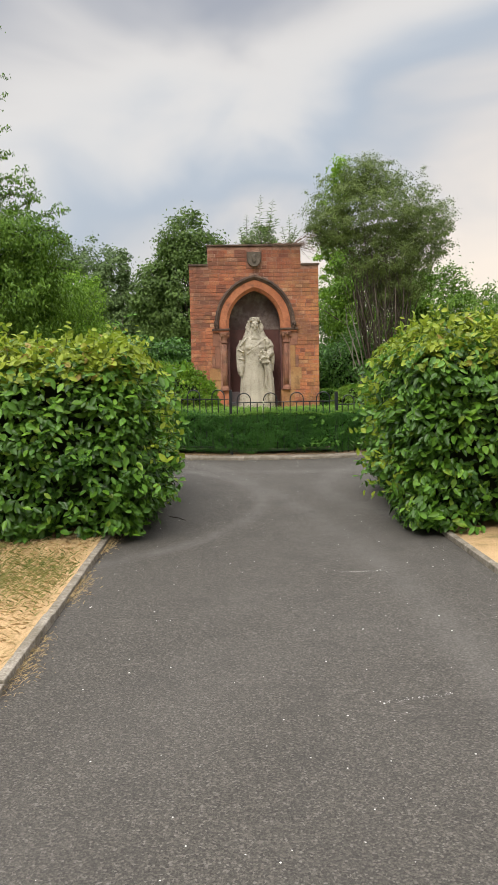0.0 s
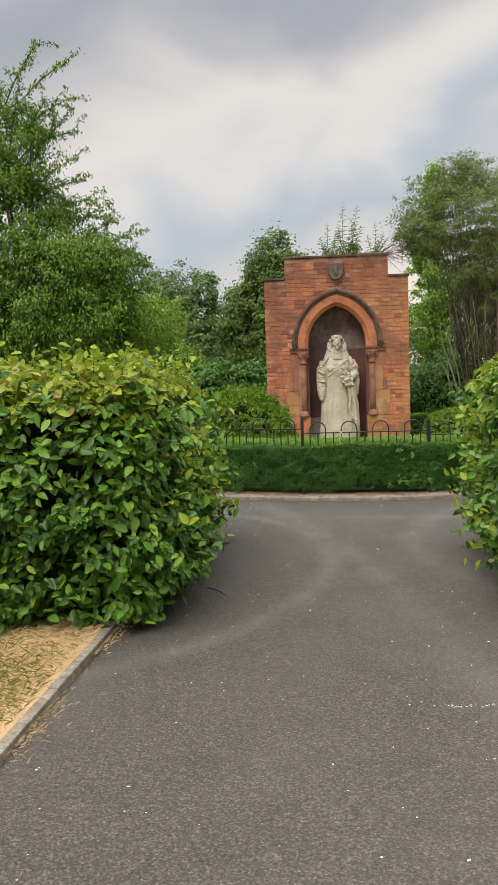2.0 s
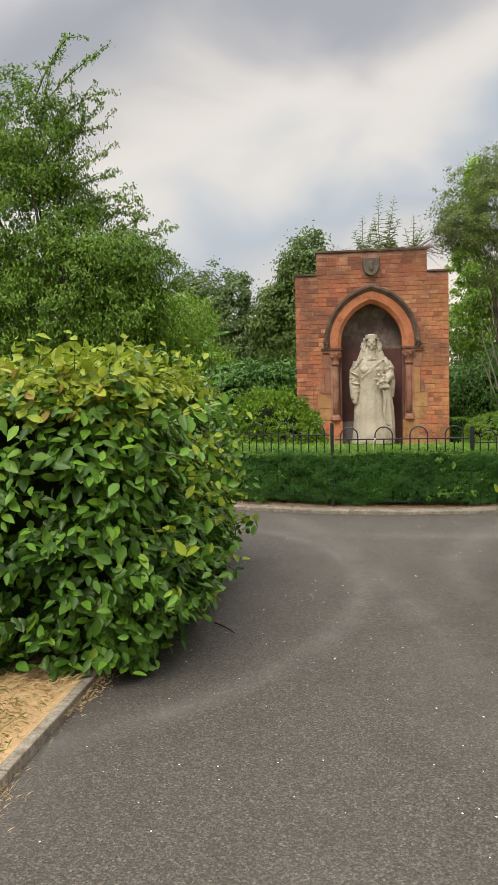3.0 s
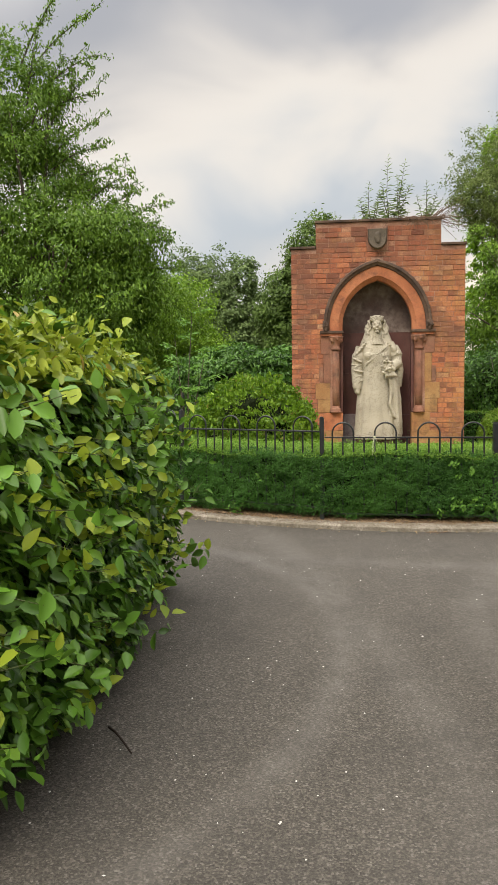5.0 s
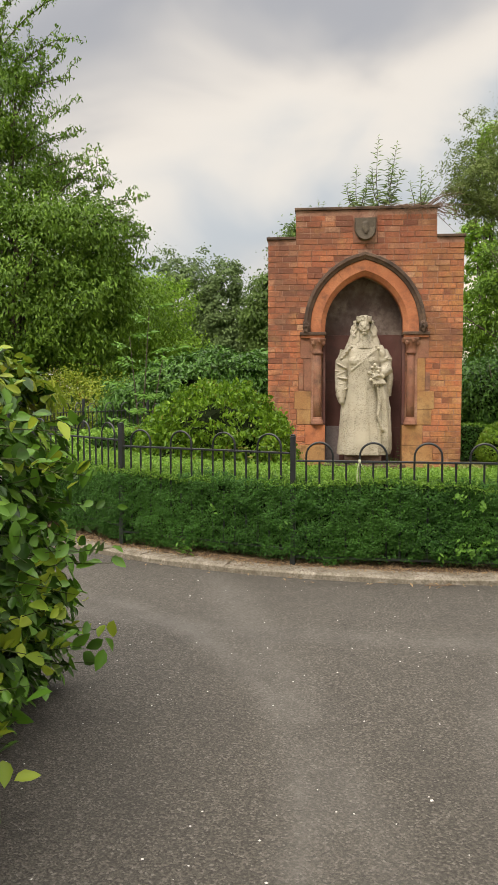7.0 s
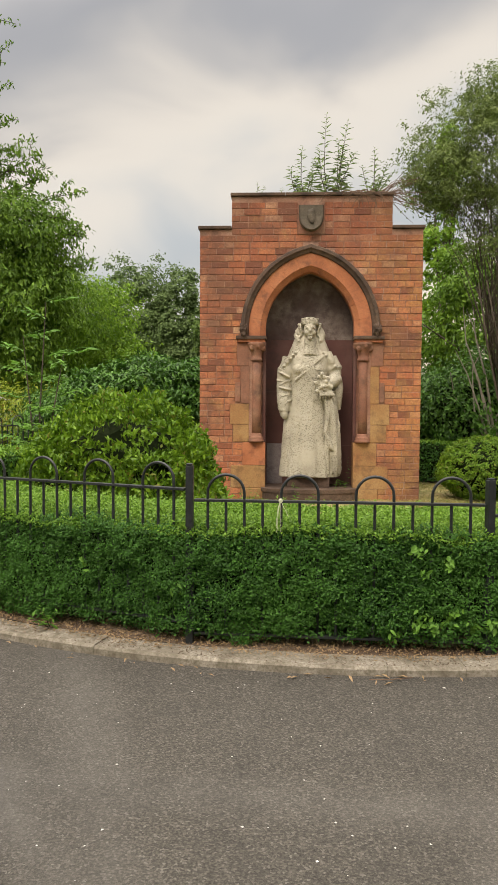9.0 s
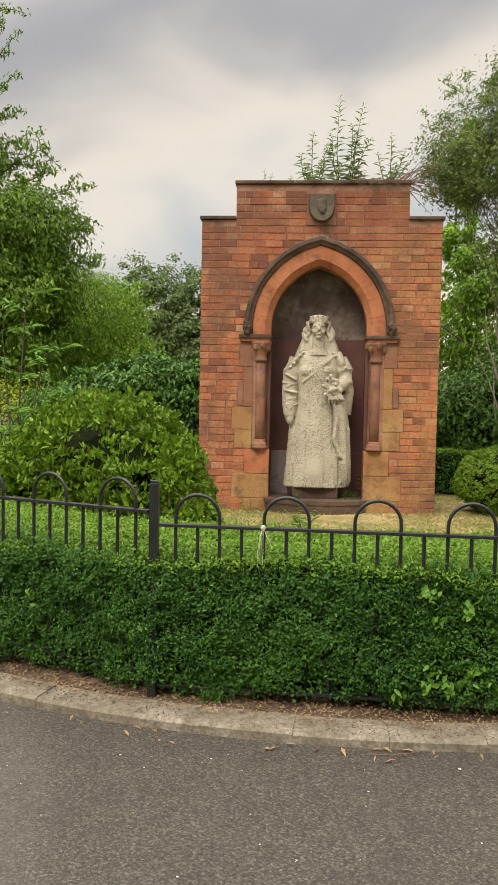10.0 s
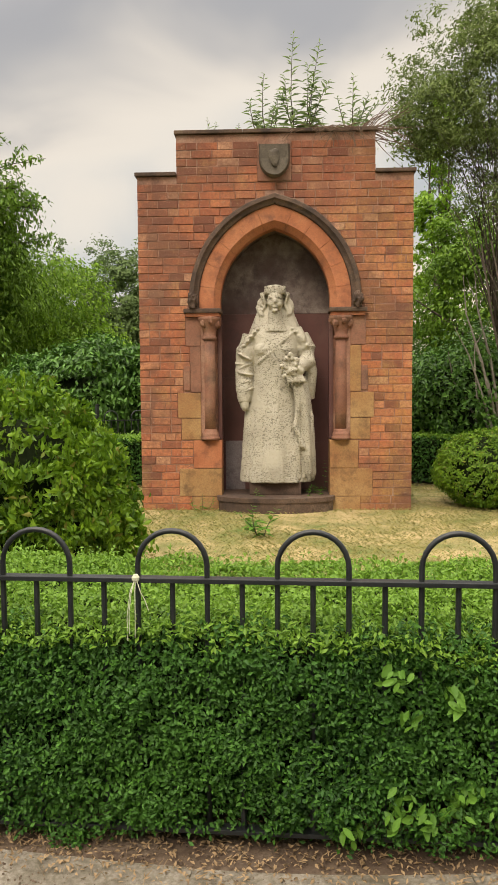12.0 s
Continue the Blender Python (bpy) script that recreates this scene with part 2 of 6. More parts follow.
ASPHALT = make_asphalt()
BRICK = make_brick()
MORTAR = stone_material("weathered_mortar", (0.25, 0.12, 0.08), (0.33, 0.175, 0.12), (0.43, 0.29, 0.22), (0.12, 0.065, 0.05))
ORANGE_STONE = stone_material("orange_sandstone", (0.33, 0.115, 0.055), (0.45, 0.165, 0.08), (0.52, 0.225, 0.115), (0.17, 0.075, 0.05), speck=0.3)
PALE_STONE = stone_material("lichened_sandstone", (0.31, 0.14, 0.062), (0.37, 0.205, 0.088), (0.45, 0.285, 0.13), (0.14, 0.08, 0.045), speck=0.4)
SHAFT_STONE = stone_material("weathered_red_sandstone", (0.20, 0.085, 0.055), (0.28, 0.13, 0.085), (0.33, 0.20, 0.13), (0.10, 0.058, 0.045), speck=0.4)
DARK_STONE = stone_material("sooty_sandstone", (0.055, 0.038, 0.03), (0.115, 0.072, 0.052), (0.19, 0.13, 0.09), (0.035, 0.027, 0.024), speck=0.5)
NICHE_STONE = stone_material("maroon_niche_stone", (0.095, 0.040, 0.035), (0.13, 0.056, 0.048), (0.18, 0.105, 0.088), (0.07, 0.042, 0.037), rough=0.6, speck=0.2, scale=0.5)
NICHE_GREY = stone_material("grey_niche_stone", (0.10, 0.055, 0.048), (0.14, 0.10, 0.088), (0.30, 0.25, 0.22), (0.075, 0.05, 0.045), rough=0.6, speck=0.3, scale=1.3)
IRON = plain_material("black_painted_iron", (0.010, 0.012, 0.013), (0.022, 0.024, 0.026), 0.42, 0.45, 20, 0.0, 0.15)
KERB_STONE = stone_material("mossy_kerb_concrete", (0.15, 0.128, 0.098), (0.25, 0.22, 0.178), (0.38, 0.34, 0.285), (0.10, 0.083, 0.055), speck=0.7, scale=3.0)
KERB_STONE_DARK = stone_material("eroded_grey_stone", (0.07, 0.058, 0.045), (0.12, 0.098, 0.075), (0.18, 0.15, 0.115), (0.06, 0.048, 0.038), speck=0.5, scale=2.0)
SOIL = stone_material("dry_soil", (0.085, 0.058, 0.040), (0.145, 0.103, 0.072), (0.25, 0.19, 0.14), (0.07, 0.045, 0.032), speck=0.7, scale=2.0)
GREEN_STEM = plain_material("green_young_stem", (0.035, 0.05, 0.014), (0.07, 0.085, 0.025), 0.7, 0.2, 20)
TWIG_DARK = plain_material("dark_dead_twig", (0.016, 0.012, 0.009), (0.035, 0.026, 0.020), 0.9, 0.1, 20)
BRAMBLE = plain_material("dry_brown_stem", (0.10, 0.06, 0.04), (0.19, 0.13, 0.09), 0.9, 0.15, 12, 0.0, 0.5)
BARK = plain_material("grey_brown_bark", (0.055, 0.042, 0.032), (0.12, 0.10, 0.08), 0.9, 0.15, 12, 0.0, 0.8)
DEADWOOD = plain_material("bleached_dead_wood", (0.20, 0.17, 0.14), (0.32, 0.29, 0.25), 0.9, 0.15, 12, 0.0, 0.5)
LITTER = plain_material("fallen_leaf_brown", (0.18, 0.115, 0.06), (0.40, 0.28, 0.16), 0.85, 0.2, 9)
CHIP = plain_material("pale_chippings", (0.50, 0.48, 0.45), (0.68, 0.66, 0.62), 0.8, 0.2, 30)
STRING = plain_material("pale_twine", (0.42, 0.42, 0.30), (0.55, 0.56, 0.42), 0.9, 0.1, 50)


def make_statue_stone():
    k = Mat("pale_carved_limestone", 0.85, 0.2, "World")
    col = k.ramp(k.noise(3.0, 5, 0.6), (0.3, (0.36, 0.325, 0.255)), (0.5, (0.46, 0.42, 0.335)), (0.75, (0.54, 0.50, 0.41)))
    col = k.mix(k.ramp(k.noise(6, 6, 0.7), (0.55, 0.0), (0.75, 0.55)), col, (0.20, 0.175, 0.13))
    # carved lace all over but for the smooth folds, hole shade painted dark
    pits = k.noise(62, 1, 0.4)
    rows = k.noise(40, 2, 0.5, (1.0, 1.0, 1.9))
    where = k.ramp(k.noise(2.2, 2), (0.38, 0.1), (0.5, 1.0))
    hole = k.mix(1.0, k.ramp(k.mix(0.5, pits, rows), (0.525, 0.0), (0.60, 1.0)), where, "MULTIPLY")
    col = k.mix(k.mix(1.0, hole, (0.62, 0.62, 0.62), "MULTIPLY"), col, (0.17, 0.15, 0.11))
    inv = k.ramp(hole, (0.0, 1.0), (1.0, 0.0))
    k.colour(col).bump(inv, 0.8, 0.012).bump(k.noise(70, 4), 0.35, 0.004)
    return k.m


def make_grass_ground(name, dry):
    k = Mat(name, 0.95, 0.1, "World")
    a, b, c = ((0.12, 0.17, 0.045), (0.29, 0.25, 0.11), (0.50, 0.38, 0.20)) if dry else ((0.035, 0.06, 0.014), (0.06, 0.10, 0.022), (0.12, 0.13, 0.04))
    col = k.ramp(k.noise(1.7, 6, 0.7), (0.34, a), (0.48, b), (0.62, c))
    f = k.noise(90, 3, 0.7)
    col = k.mix(k.ramp(f, (0.3, 0.7), (0.55, 0.0)), col, (0.05, 0.055, 0.02))
    k.colour(col).bump(f, 0.8, 0.012)
    return k.m


STATUE_STONE = make_statue_stone()
LAWN = make_grass_ground("dry_lawn_turf", True)
MEADOW = make_grass_ground("park_grass", False)


def make_verge_earth():
    """Bare straw-coloured earth by the edging, thin dry grass away from it."""
    k = Mat("worn_verge_earth", 0.95, 0.1, "World")
    tan = k.ramp(k.noise(1.6, 5, 0.6), (0.30, (0.22, 0.17, 0.07)), (0.40, (0.44, 0.295, 0.15)), (0.62, (0.56, 0.385, 0.21)))
    grass = k.ramp(k.noise(3.2, 5, 0.65), (0.30, (0.060, 0.075, 0.022)), (0.5, (0.105, 0.105, 0.036)), (0.7, (0.20, 0.155, 0.07)))
    px = k.nt.nodes.new("ShaderNodeSeparateXYZ")
    k.link(k.co, px.inputs[0])
    off = k.nt.nodes.new("ShaderNodeMath"); off.operation = "ADD"; off.inputs[1].default_value = 0.72
    k.link(px.outputs["X"], off.inputs[0])
    ab = k.nt.nodes.new("ShaderNodeMath"); ab.operation = "ABSOLUTE"
    k.link(off.outputs[0], ab.inputs[0])
    ns = k.nt.nodes.new("ShaderNodeMath"); ns.operation = "MULTIPLY_ADD"; ns.inputs[1].default_value = 2.4
    k.link(k.noise(0.8, 5, 0.65), ns.inputs[0]); k.link(ab.outputs[0], ns.inputs[2])
    where = k.nt.nodes.new("ShaderNodeMapRange")
    where.inputs[1].default_value, where.inputs[2].default_value = 3.25, 3.7
    k.link(ns.outputs[0], where.inputs[0])
    col = k.mix(where.outputs[0], tan, grass)
    f = k.noise(80, 4, 0.7)
    col = k.mix(k.ramp(f, (0.3, 0.6), (0.55, 0.0)), col, (0.12, 0.09, 0.045))
    k.colour(col).bump(f, 0.7, 0.01)
    return k.m


VERGE = make_verge_earth()
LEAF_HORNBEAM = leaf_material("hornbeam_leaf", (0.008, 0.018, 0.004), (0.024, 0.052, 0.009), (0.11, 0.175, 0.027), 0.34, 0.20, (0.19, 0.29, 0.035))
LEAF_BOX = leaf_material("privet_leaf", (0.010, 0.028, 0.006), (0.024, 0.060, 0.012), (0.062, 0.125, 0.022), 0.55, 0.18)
# leaves of the clipped top, a paler green than the face leaves
LEAF_BOX_TOP = leaf_material("top_privet_leaf", (0.065, 0.105, 0.018), (0.115, 0.17, 0.028), (0.18, 0.235, 0.042), 0.45, 0.35)
LEAF_TREE = leaf_material("broad_tree_leaf", (0.038, 0.062, 0.010), (0.078, 0.118, 0.017), (0.155, 0.20, 0.03), 0.5, 0.3)
LEAF_PALE = leaf_material("pale_tree_leaf", (0.082, 0.122, 0.015), (0.145, 0.200, 0.025), (0.23, 0.28, 0.04), 0.5, 0.35)
# greyed leaf colour: the haze of distance is painted in
LEAF_FAR = leaf_material("hazed_tree_leaf", (0.075, 0.088, 0.048), (0.11, 0.125, 0.062), (0.155, 0.165, 0.082), 0.6, 0.25)
LEAF_DARK = leaf_material("dark_shrub_leaf", (0.020, 0.042, 0.010), (0.042, 0.084, 0.016), (0.09, 0.15, 0.03), 0.4, 0.2)
LEAF_WILLOW = leaf_material("willow_leaf", (0.075, 0.078, 0.03), (0.115, 0.12, 0.042), (0.17, 0.17, 0.065), 0.5, 0.3)
LEAF_LAUREL = leaf_material("rounded_shrub_leaf", (0.034, 0.066, 0.008), (0.084, 0.130, 0.013), (0.175, 0.22, 0.024), 0.4, 0.28, (0.20, 0.20, 0.04))
LEAF_WEED = leaf_material("weed_leaf", (0.05, 0.09, 0.016), (0.08, 0.14, 0.024), (0.12, 0.19, 0.036), 0.5, 0.35)
LEAF_BUDD = leaf_material("grey_green_shoot_leaf", (0.105, 0.115, 0.065), (0.155, 0.16, 0.09), (0.23, 0.225, 0.13), 0.6, 0.45)
BLADE = leaf_material("grass_blade", (0.10, 0.09, 0.035), (0.23, 0.17, 0.08), (0.38, 0.245, 0.14), 0.7, 0.3)
VERGE_BLADE = leaf_material("verge_grass_blade", (0.07, 0.075, 0.022), (0.13, 0.115, 0.040), (0.25, 0.175, 0.085), 0.7, 0.3)
# for hedge and shrub cores: inner shade put into a near-black colour
DARK_CORE = plain_material("painted_core_shade", (0.008, 0.013, 0.005), (0.020, 0.028, 0.010), 0.95, 0.05, 25)

# ---------------------------------------------------------------- mesh helpers
RNG = np.random.default_rng(7)


def mesh_object(name, bm, material, smooth=False):
    me = bpy.data.meshes.new(name)
    bm.to_mesh(me)
    bm.free()
    me.materials.append(material)
    if smooth:
        me.shade_smooth()
    return new(name, me)


def part(name, bm, material, parent, label="", smooth=False):
    ob = mesh_object(name, bm, material, smooth)
    ob.parent = parent
    if label:
        tagged(ob, label)
    return ob


def thing(name, label, category, group="", kind="", at=(0, 0, 0), turn=0.0):
    ob = new(name)
    ob.empty_display_size = 0.1
    ob.location, ob.rotation_euler = at, (0, 0, turn)
    return tagged(ob, label, category, group, kind)


def box(bm, x0, x1, y0, y1, z0, z1, bevel=0.0):
    r = bmesh.ops.create_cube(bm, size=1)
    vs = r["verts"]
    for v in vs:
        v.co = Vector((x0 + (v.co.x + 0.5) * (x1 - x0), y0 + (v.co.y + 0.5) * (y1 - y0), z0 + (v.co.z + 0.5) * (z1 - z0)))
    if bevel:
        es = list({e for v in vs for e in v.link_edges})
        bmesh.ops.bevel(bm, geom=es, offset=bevel, segments=2, profile=0.6, affect="EDGES")
    return vs


def boxed(x0, x1, y0, y1, z0, z1, bevel=0.0):
    bm = bmesh.new()
    box(bm, x0, x1, y0, y1, z0, z1, bevel)
    return bm


def tube(bm, pts, radii, sides=8, cap=True):
    """A tapered tube along pts."""
    pts = [Vector(p) for p in pts]
    rings = []
    up = Vector((0.31, 0.17, 0.93))
    for i, p in enumerate(pts):
        d = (pts[min(i + 1, len(pts) - 1)] - pts[max(i - 1, 0)]).normalized()
        a = d.cross(up)
        if a.length < 1e-4:
            a = d.cross(Vector((1, 0, 0)))
        a.normalize()
        b = d.cross(a)
        rings.append([bm.verts.new(p + radii[i] * (math.cos(t) * a + math.sin(t) * b)) for t in (2 * math.pi * k / sides for k in range(sides))])
    for r0, r1 in zip(rings, rings[1:]):
        for k in range(sides):
            bm.faces.new((r0[k], r0[(k + 1) % sides], r1[(k + 1) % sides], r1[k]))
    if cap:
        bm.faces.new(rings[0][::-1])
        bm.faces.new(rings[-1])
    return rings


def lathe(bm, profile, sides=24, centre=(0, 0, 0), squash=(1, 1)):
    cx, cy, cz = centre
    rings = []
    for r, z in profile:
        rings.append([bm.verts.new((cx + r * squash[0] * math.cos(2 * math.pi * k / sides), cy + r * squash[1] * math.sin(2 * math.pi * k / sides), cz + z)) for k in range(sides)])
    for r0, r1 in zip(rings, rings[1:]):
        for k in range(sides):
            bm.faces.new((r0[k], r0[(k + 1) % sides], r1[(k + 1) % sides], r1[k]))
    bm.faces.new(rings[0][::-1])
    bm.faces.new(rings[-1])
    return rings


def raw_mesh(name, verts, faces, material, smooth=False):
    """verts: n x 3, faces: m x k, as arrays."""
    me = bpy.data.meshes.new(name)
    n, k = faces.shape
    me.vertices.add(len(verts))
    me.vertices.foreach_set("co", np.asarray(verts, dtype=np.float32).ravel())
    me.loops.add(n * k)
    me.loops.foreach_set("vertex_index", faces.astype(np.int32).ravel())
    me.polygons.add(n)
    me.polygons.foreach_set("loop_start", np.arange(0, n * k, k, dtype=np.int32))
    me.polygons.foreach_set("loop_total", np.full(n, k, dtype=np.int32))
    me.update(calc_edges=True)
    me.materials.append(material)
    return new(name, me)


def unit(v):
    return v / np.maximum(np.linalg.norm(v, axis=1, keepdims=True), 1e-6)


def leaves(name, at, facing, length, width, material, parent=None, hang=0.3, spread=0.7, fold=0.25, fine=False, seed=1):
    """A cloud of folded leaves at the points, turned about the way each one faces. fine: six-cornered leaves."""
    g = np.random.default_rng(seed)
    n = len(at)
    nrm = unit(facing + g.normal(0, spread, (n, 3)))
    way = g.normal(0, 1, (n, 3)) + np.array([0, 0, -1.0]) * hang * 2 + facing * 0.8
    way = unit(way - nrm * np.sum(way * nrm, axis=1, keepdims=True))
    side = np.cross(nrm, way)
    s = g.uniform(0.65, 1.25, (n, 1))
    ln, wd = length * s, width * s * g.uniform(0.85, 1.15, (n, 1))
    lift = nrm * wd * fold
    base = at - way * ln * 0.5
    tip = at + way * ln * 0.5 - nrm * ln * 0.12
    if fine:
        row = [base]
        for u, w in ((0.20, 0.37), (0.48, 0.50), (0.80, 0.27)):
            row.append(base + way * ln * u + side * wd * w + lift * (w * 2) - nrm * ln * 0.12 * u * u)
        row.append(tip)
        for u, w in ((0.80, 0.27), (0.48, 0.50), (0.20, 0.37)):
            row.append(base + way * ln * u - side * wd * w + lift * (w * 2) - nrm * ln * 0.12 * u * u)
        v = np.stack(row, 1).reshape(-1, 3)
        o = np.arange(n)[:, None] * 8
        f = np.concatenate([o + np.array([[0, 1, 2, 3, 4]]), o + np.array([[0, 4, 5, 6, 7]])], 1).reshape(-1, 5)
    else:
        p = base + way * ln * 0.45
        v = np.stack([base, p + side * wd * 0.5 + lift, tip, p - side * wd * 0.5 + lift], 1).reshape(-1, 3)
        o = np.arange(n)[:, None] * 4
        f = np.concatenate([o + np.array([[0, 1, 2]]), o + np.array([[0, 2, 3]])], 1).reshape(-1, 3)
    ob = raw_mesh(name, v, f, material)
    if parent:
        ob.parent = parent
    ob["kind"] = "stuff"
    return ob

# ---------------------------------------------------------------- ground, road, verges
CX, CY = 0.2, -1.45          # middle of the round bed
R_KERB, R_FENCE = 5.22, 5.01


def grid_sheet(name, x0, x1, y0, y1, nx, ny, material, height):
    xs, ys = np.linspace(x0, x1, nx + 1), np.linspace(y0, y1, ny + 1)
    gx, gy = np.meshgrid(xs, ys)
    v = np.stack([gx.ravel(), gy.ravel(), height(gx.ravel(), gy.ravel())], 1)
    i = (np.arange(ny)[:, None] * (nx + 1) + np.arange(nx)[None, :]).ravel()
    return raw_mesh(name, v, np.stack([i, i + 1, i + nx + 2, i + nx + 1], 1), material)


def disc(name, r, z, material, r_in=0.0, sides=128, dome=0.0, rings=10):
    v, f = [], []
    for j in range(rings + 1):
        rr = r_in + (r - r_in) * j / rings
        for k in range(sides):
            a = 2 * math.pi * k / sides
            w = noise.noise(Vector((rr * math.cos(a), rr * math.sin(a), z))) * 0.012
            v.append((CX + rr * math.cos(a), CY + rr * math.sin(a), z + dome * (1 - rr / r) + w))
    for j in range(rings):
        for k in range(sides):
            a, b = j * sides + k, j * sides + (k + 1) % sides
            f.append((a, b, b + sides, a + sides))
    return raw_mesh(name, np.array(v), np.array(f), material)


ground = tagged(grid_sheet("ground", -400, 400, -120, 900, 40, 40, MEADOW, lambda x, y: np.full_like(x, -0.03)),
                "flat park grass reaching to the horizon", "ground", kind="structure")
road = tagged(grid_sheet("road", -12, 12, -45, 8.0, 48, 106, ASPHALT, lambda x, y: 0.006 * np.sin(x * 1.3 + 0.4) * np.sin(y * 0.9) - 0.004),
              "worn grey asphalt path with scattered pale chippings", "path", kind="structure")
EDGE_L, EDGE_R = ((-2.12, -11.0), (-2.50, -19.5)), ((0.705, -11.1), (0.60, -19.5))


def verge(name, edge, far, y0, y1, label):
    """A strip of turf from the edging outwards, a little above the path."""
    (xa, ya), (xb, yb) = edge
    ys = np.linspace(y0, y1, 120)
    u = np.linspace(0, 1, 50) ** 1.6
    e = xa + (xb - xa) * (ys - ya) / (yb - ya) + 0.02 * np.sign(far)
    X = e[:, None] + (far - e[:, None]) * u[None]
    Y = np.repeat(ys[:, None], 50, 1)
    Z = 0.028 + 0.03 * np.clip(u[None] * 6, 0, 1) + 0.015 * np.sin(X * 3.1) * np.sin(Y * 2.3)
    i = (np.arange(119)[:, None] * 50 + np.arange(49)[None]).ravel()
    f = np.stack([i, i + 1, i + 51, i + 50], 1)
    return tagged(raw_mesh(name, np.stack([X.ravel(), Y.ravel(), Z.ravel()], 1), f, VERGE), label, "verge", kind="structure")


verge("verge_left", EDGE_L, -12, -45, -10.9, "worn grass verge with bare dry earth")
verge("verge_right", EDGE_R, 12, -45, -11.1, "bare dry earth verge beside the path")
lawn = tagged(disc("lawn", 4.9, 0.046, LAWN), "dry mown lawn inside the round bed", "lawn", kind="structure")
bed = tagged(disc("soil_border", 5.05, 0.050, SOIL, 4.0, rings=4), "dry brown soil strip under the hedge", "soil", kind="structure")

# island kerb, stone by stone
kerb = thing("round_kerb", "curved weathered concrete kerb round the bed", "kerb", kind="structure")
N_KERB = 80
for j in range(1):
    bm = bmesh.new()
    da = 2 * math.pi / N_KERB
    a0, a1 = -da / 2 + 0.00015, da / 2 - 0.00015
    ring = []
    for a in (a0, 0, a1):
        ring.append([bm.verts.new((r * math.sin(a), -r * math.cos(a), z)) for r, z in ((R_KERB, -0.03), (R_KERB - 0.004, 0.030), (R_KERB - 0.018, 0.044), (R_KERB - 0.175, 0.050), (R_KERB - 0.18, -0.03))])
    for p, q in zip(ring, ring[1:]):
        for k in range(4):
            bm.faces.new((p[k], q[k], q[k + 1], p[k + 1]))
    bm.faces.new(ring[0]); bm.faces.new(ring[-1][::-1])
    kerb_me = bpy.data.meshes.new("kerb_stone")
    bm.to_mesh(kerb_me); bm.free()
    kerb_me.materials.append(KERB_STONE)
for j in range(N_KERB):
    ob = new("kerb_stone", kerb_me)
    ob.parent = kerb
    ob.location = (CX, CY, random.uniform(-0.004, 0.004))
    ob.rotation_euler = (0, 0, -0.117 + j * 2 * math.pi / N_KERB + random.uniform(-0.0001, 0.0001))


def edging(name, xa, ya, xb, yb, label):
    e = thing(name, label, "kerb", kind="structure")
    n = max(1, int(math.hypot(xb - xa, yb - ya) / 0.9))
    ang = math.atan2(yb - ya, xb - xa)
    me = None
    for j in range(n):
        t = (j + 0.5) / n
        if me is None:
            ln = math.hypot(xb - xa, yb - ya) / n
            bm = boxed(-ln / 2 + 0.004, ln / 2 - 0.004, -0.028, 0.028, -0.06, 0.045, 0.008)
            me = bpy.data.meshes.new("edging_stone")
            bm.to_mesh(me); bm.free()
            me.materials.append(KERB_STONE)
        ob = new("edging_stone", me)
        ob.parent = e
        ob.location = (xa + (xb - xa) * t, ya + (yb - ya) * t, random.uniform(-0.008, 0.006))
        ob.rotation_euler = (random.uniform(-0.03, 0.03), 0, ang + random.uniform(-0.006, 0.006))
    return e


edging("edging_left", *EDGE_L[1], *EDGE_L[0], "narrow concrete edging beside the dry verge")
edging("edging_right", *EDGE_R[1], *EDGE_R[0], "narrow concrete edging beside the bare verge")

# ---------------------------------------------------------------- monument
A_C, Z_S, Z_C = 0.215, 2.312, 2.405   # arch centres at +-A_C, on stilts above the springing line
FACE = 0.0
DEPTH = 1.0


def arch_edge(r, z):
    """Half width of the pointed arch of radius r at height z."""
    return math.sqrt(max(r * r - max(z - Z_C, 0.0) ** 2, 0)) - A_C


monument = thing("monument", "red brick memorial wall with pointed arch niche and stepped top", "monument")
R_IN, R_RING, R_HOOD = 0.83, 1.062, 1.172
JAMB = 0.605


def arc(r, t):
    """A point of the left side: the stilt below t = 0, the curve above it."""
    return (A_C - r, Z_C + t * r) if t < 0 else (A_C - r * math.cos(t), Z_C + r * math.sin(t))


def arch_points(r, n=14):
    """The arch from the left springing over the apex to the right one."""
    top = math.acos(min(1, A_C / r))
    left = [arc(r, t) for t in [-(Z_C - Z_S) / r] + [top * i / n for i in range(n + 1)]]
    return left + [(-x, z) for x, z in left[::-1][1:]]


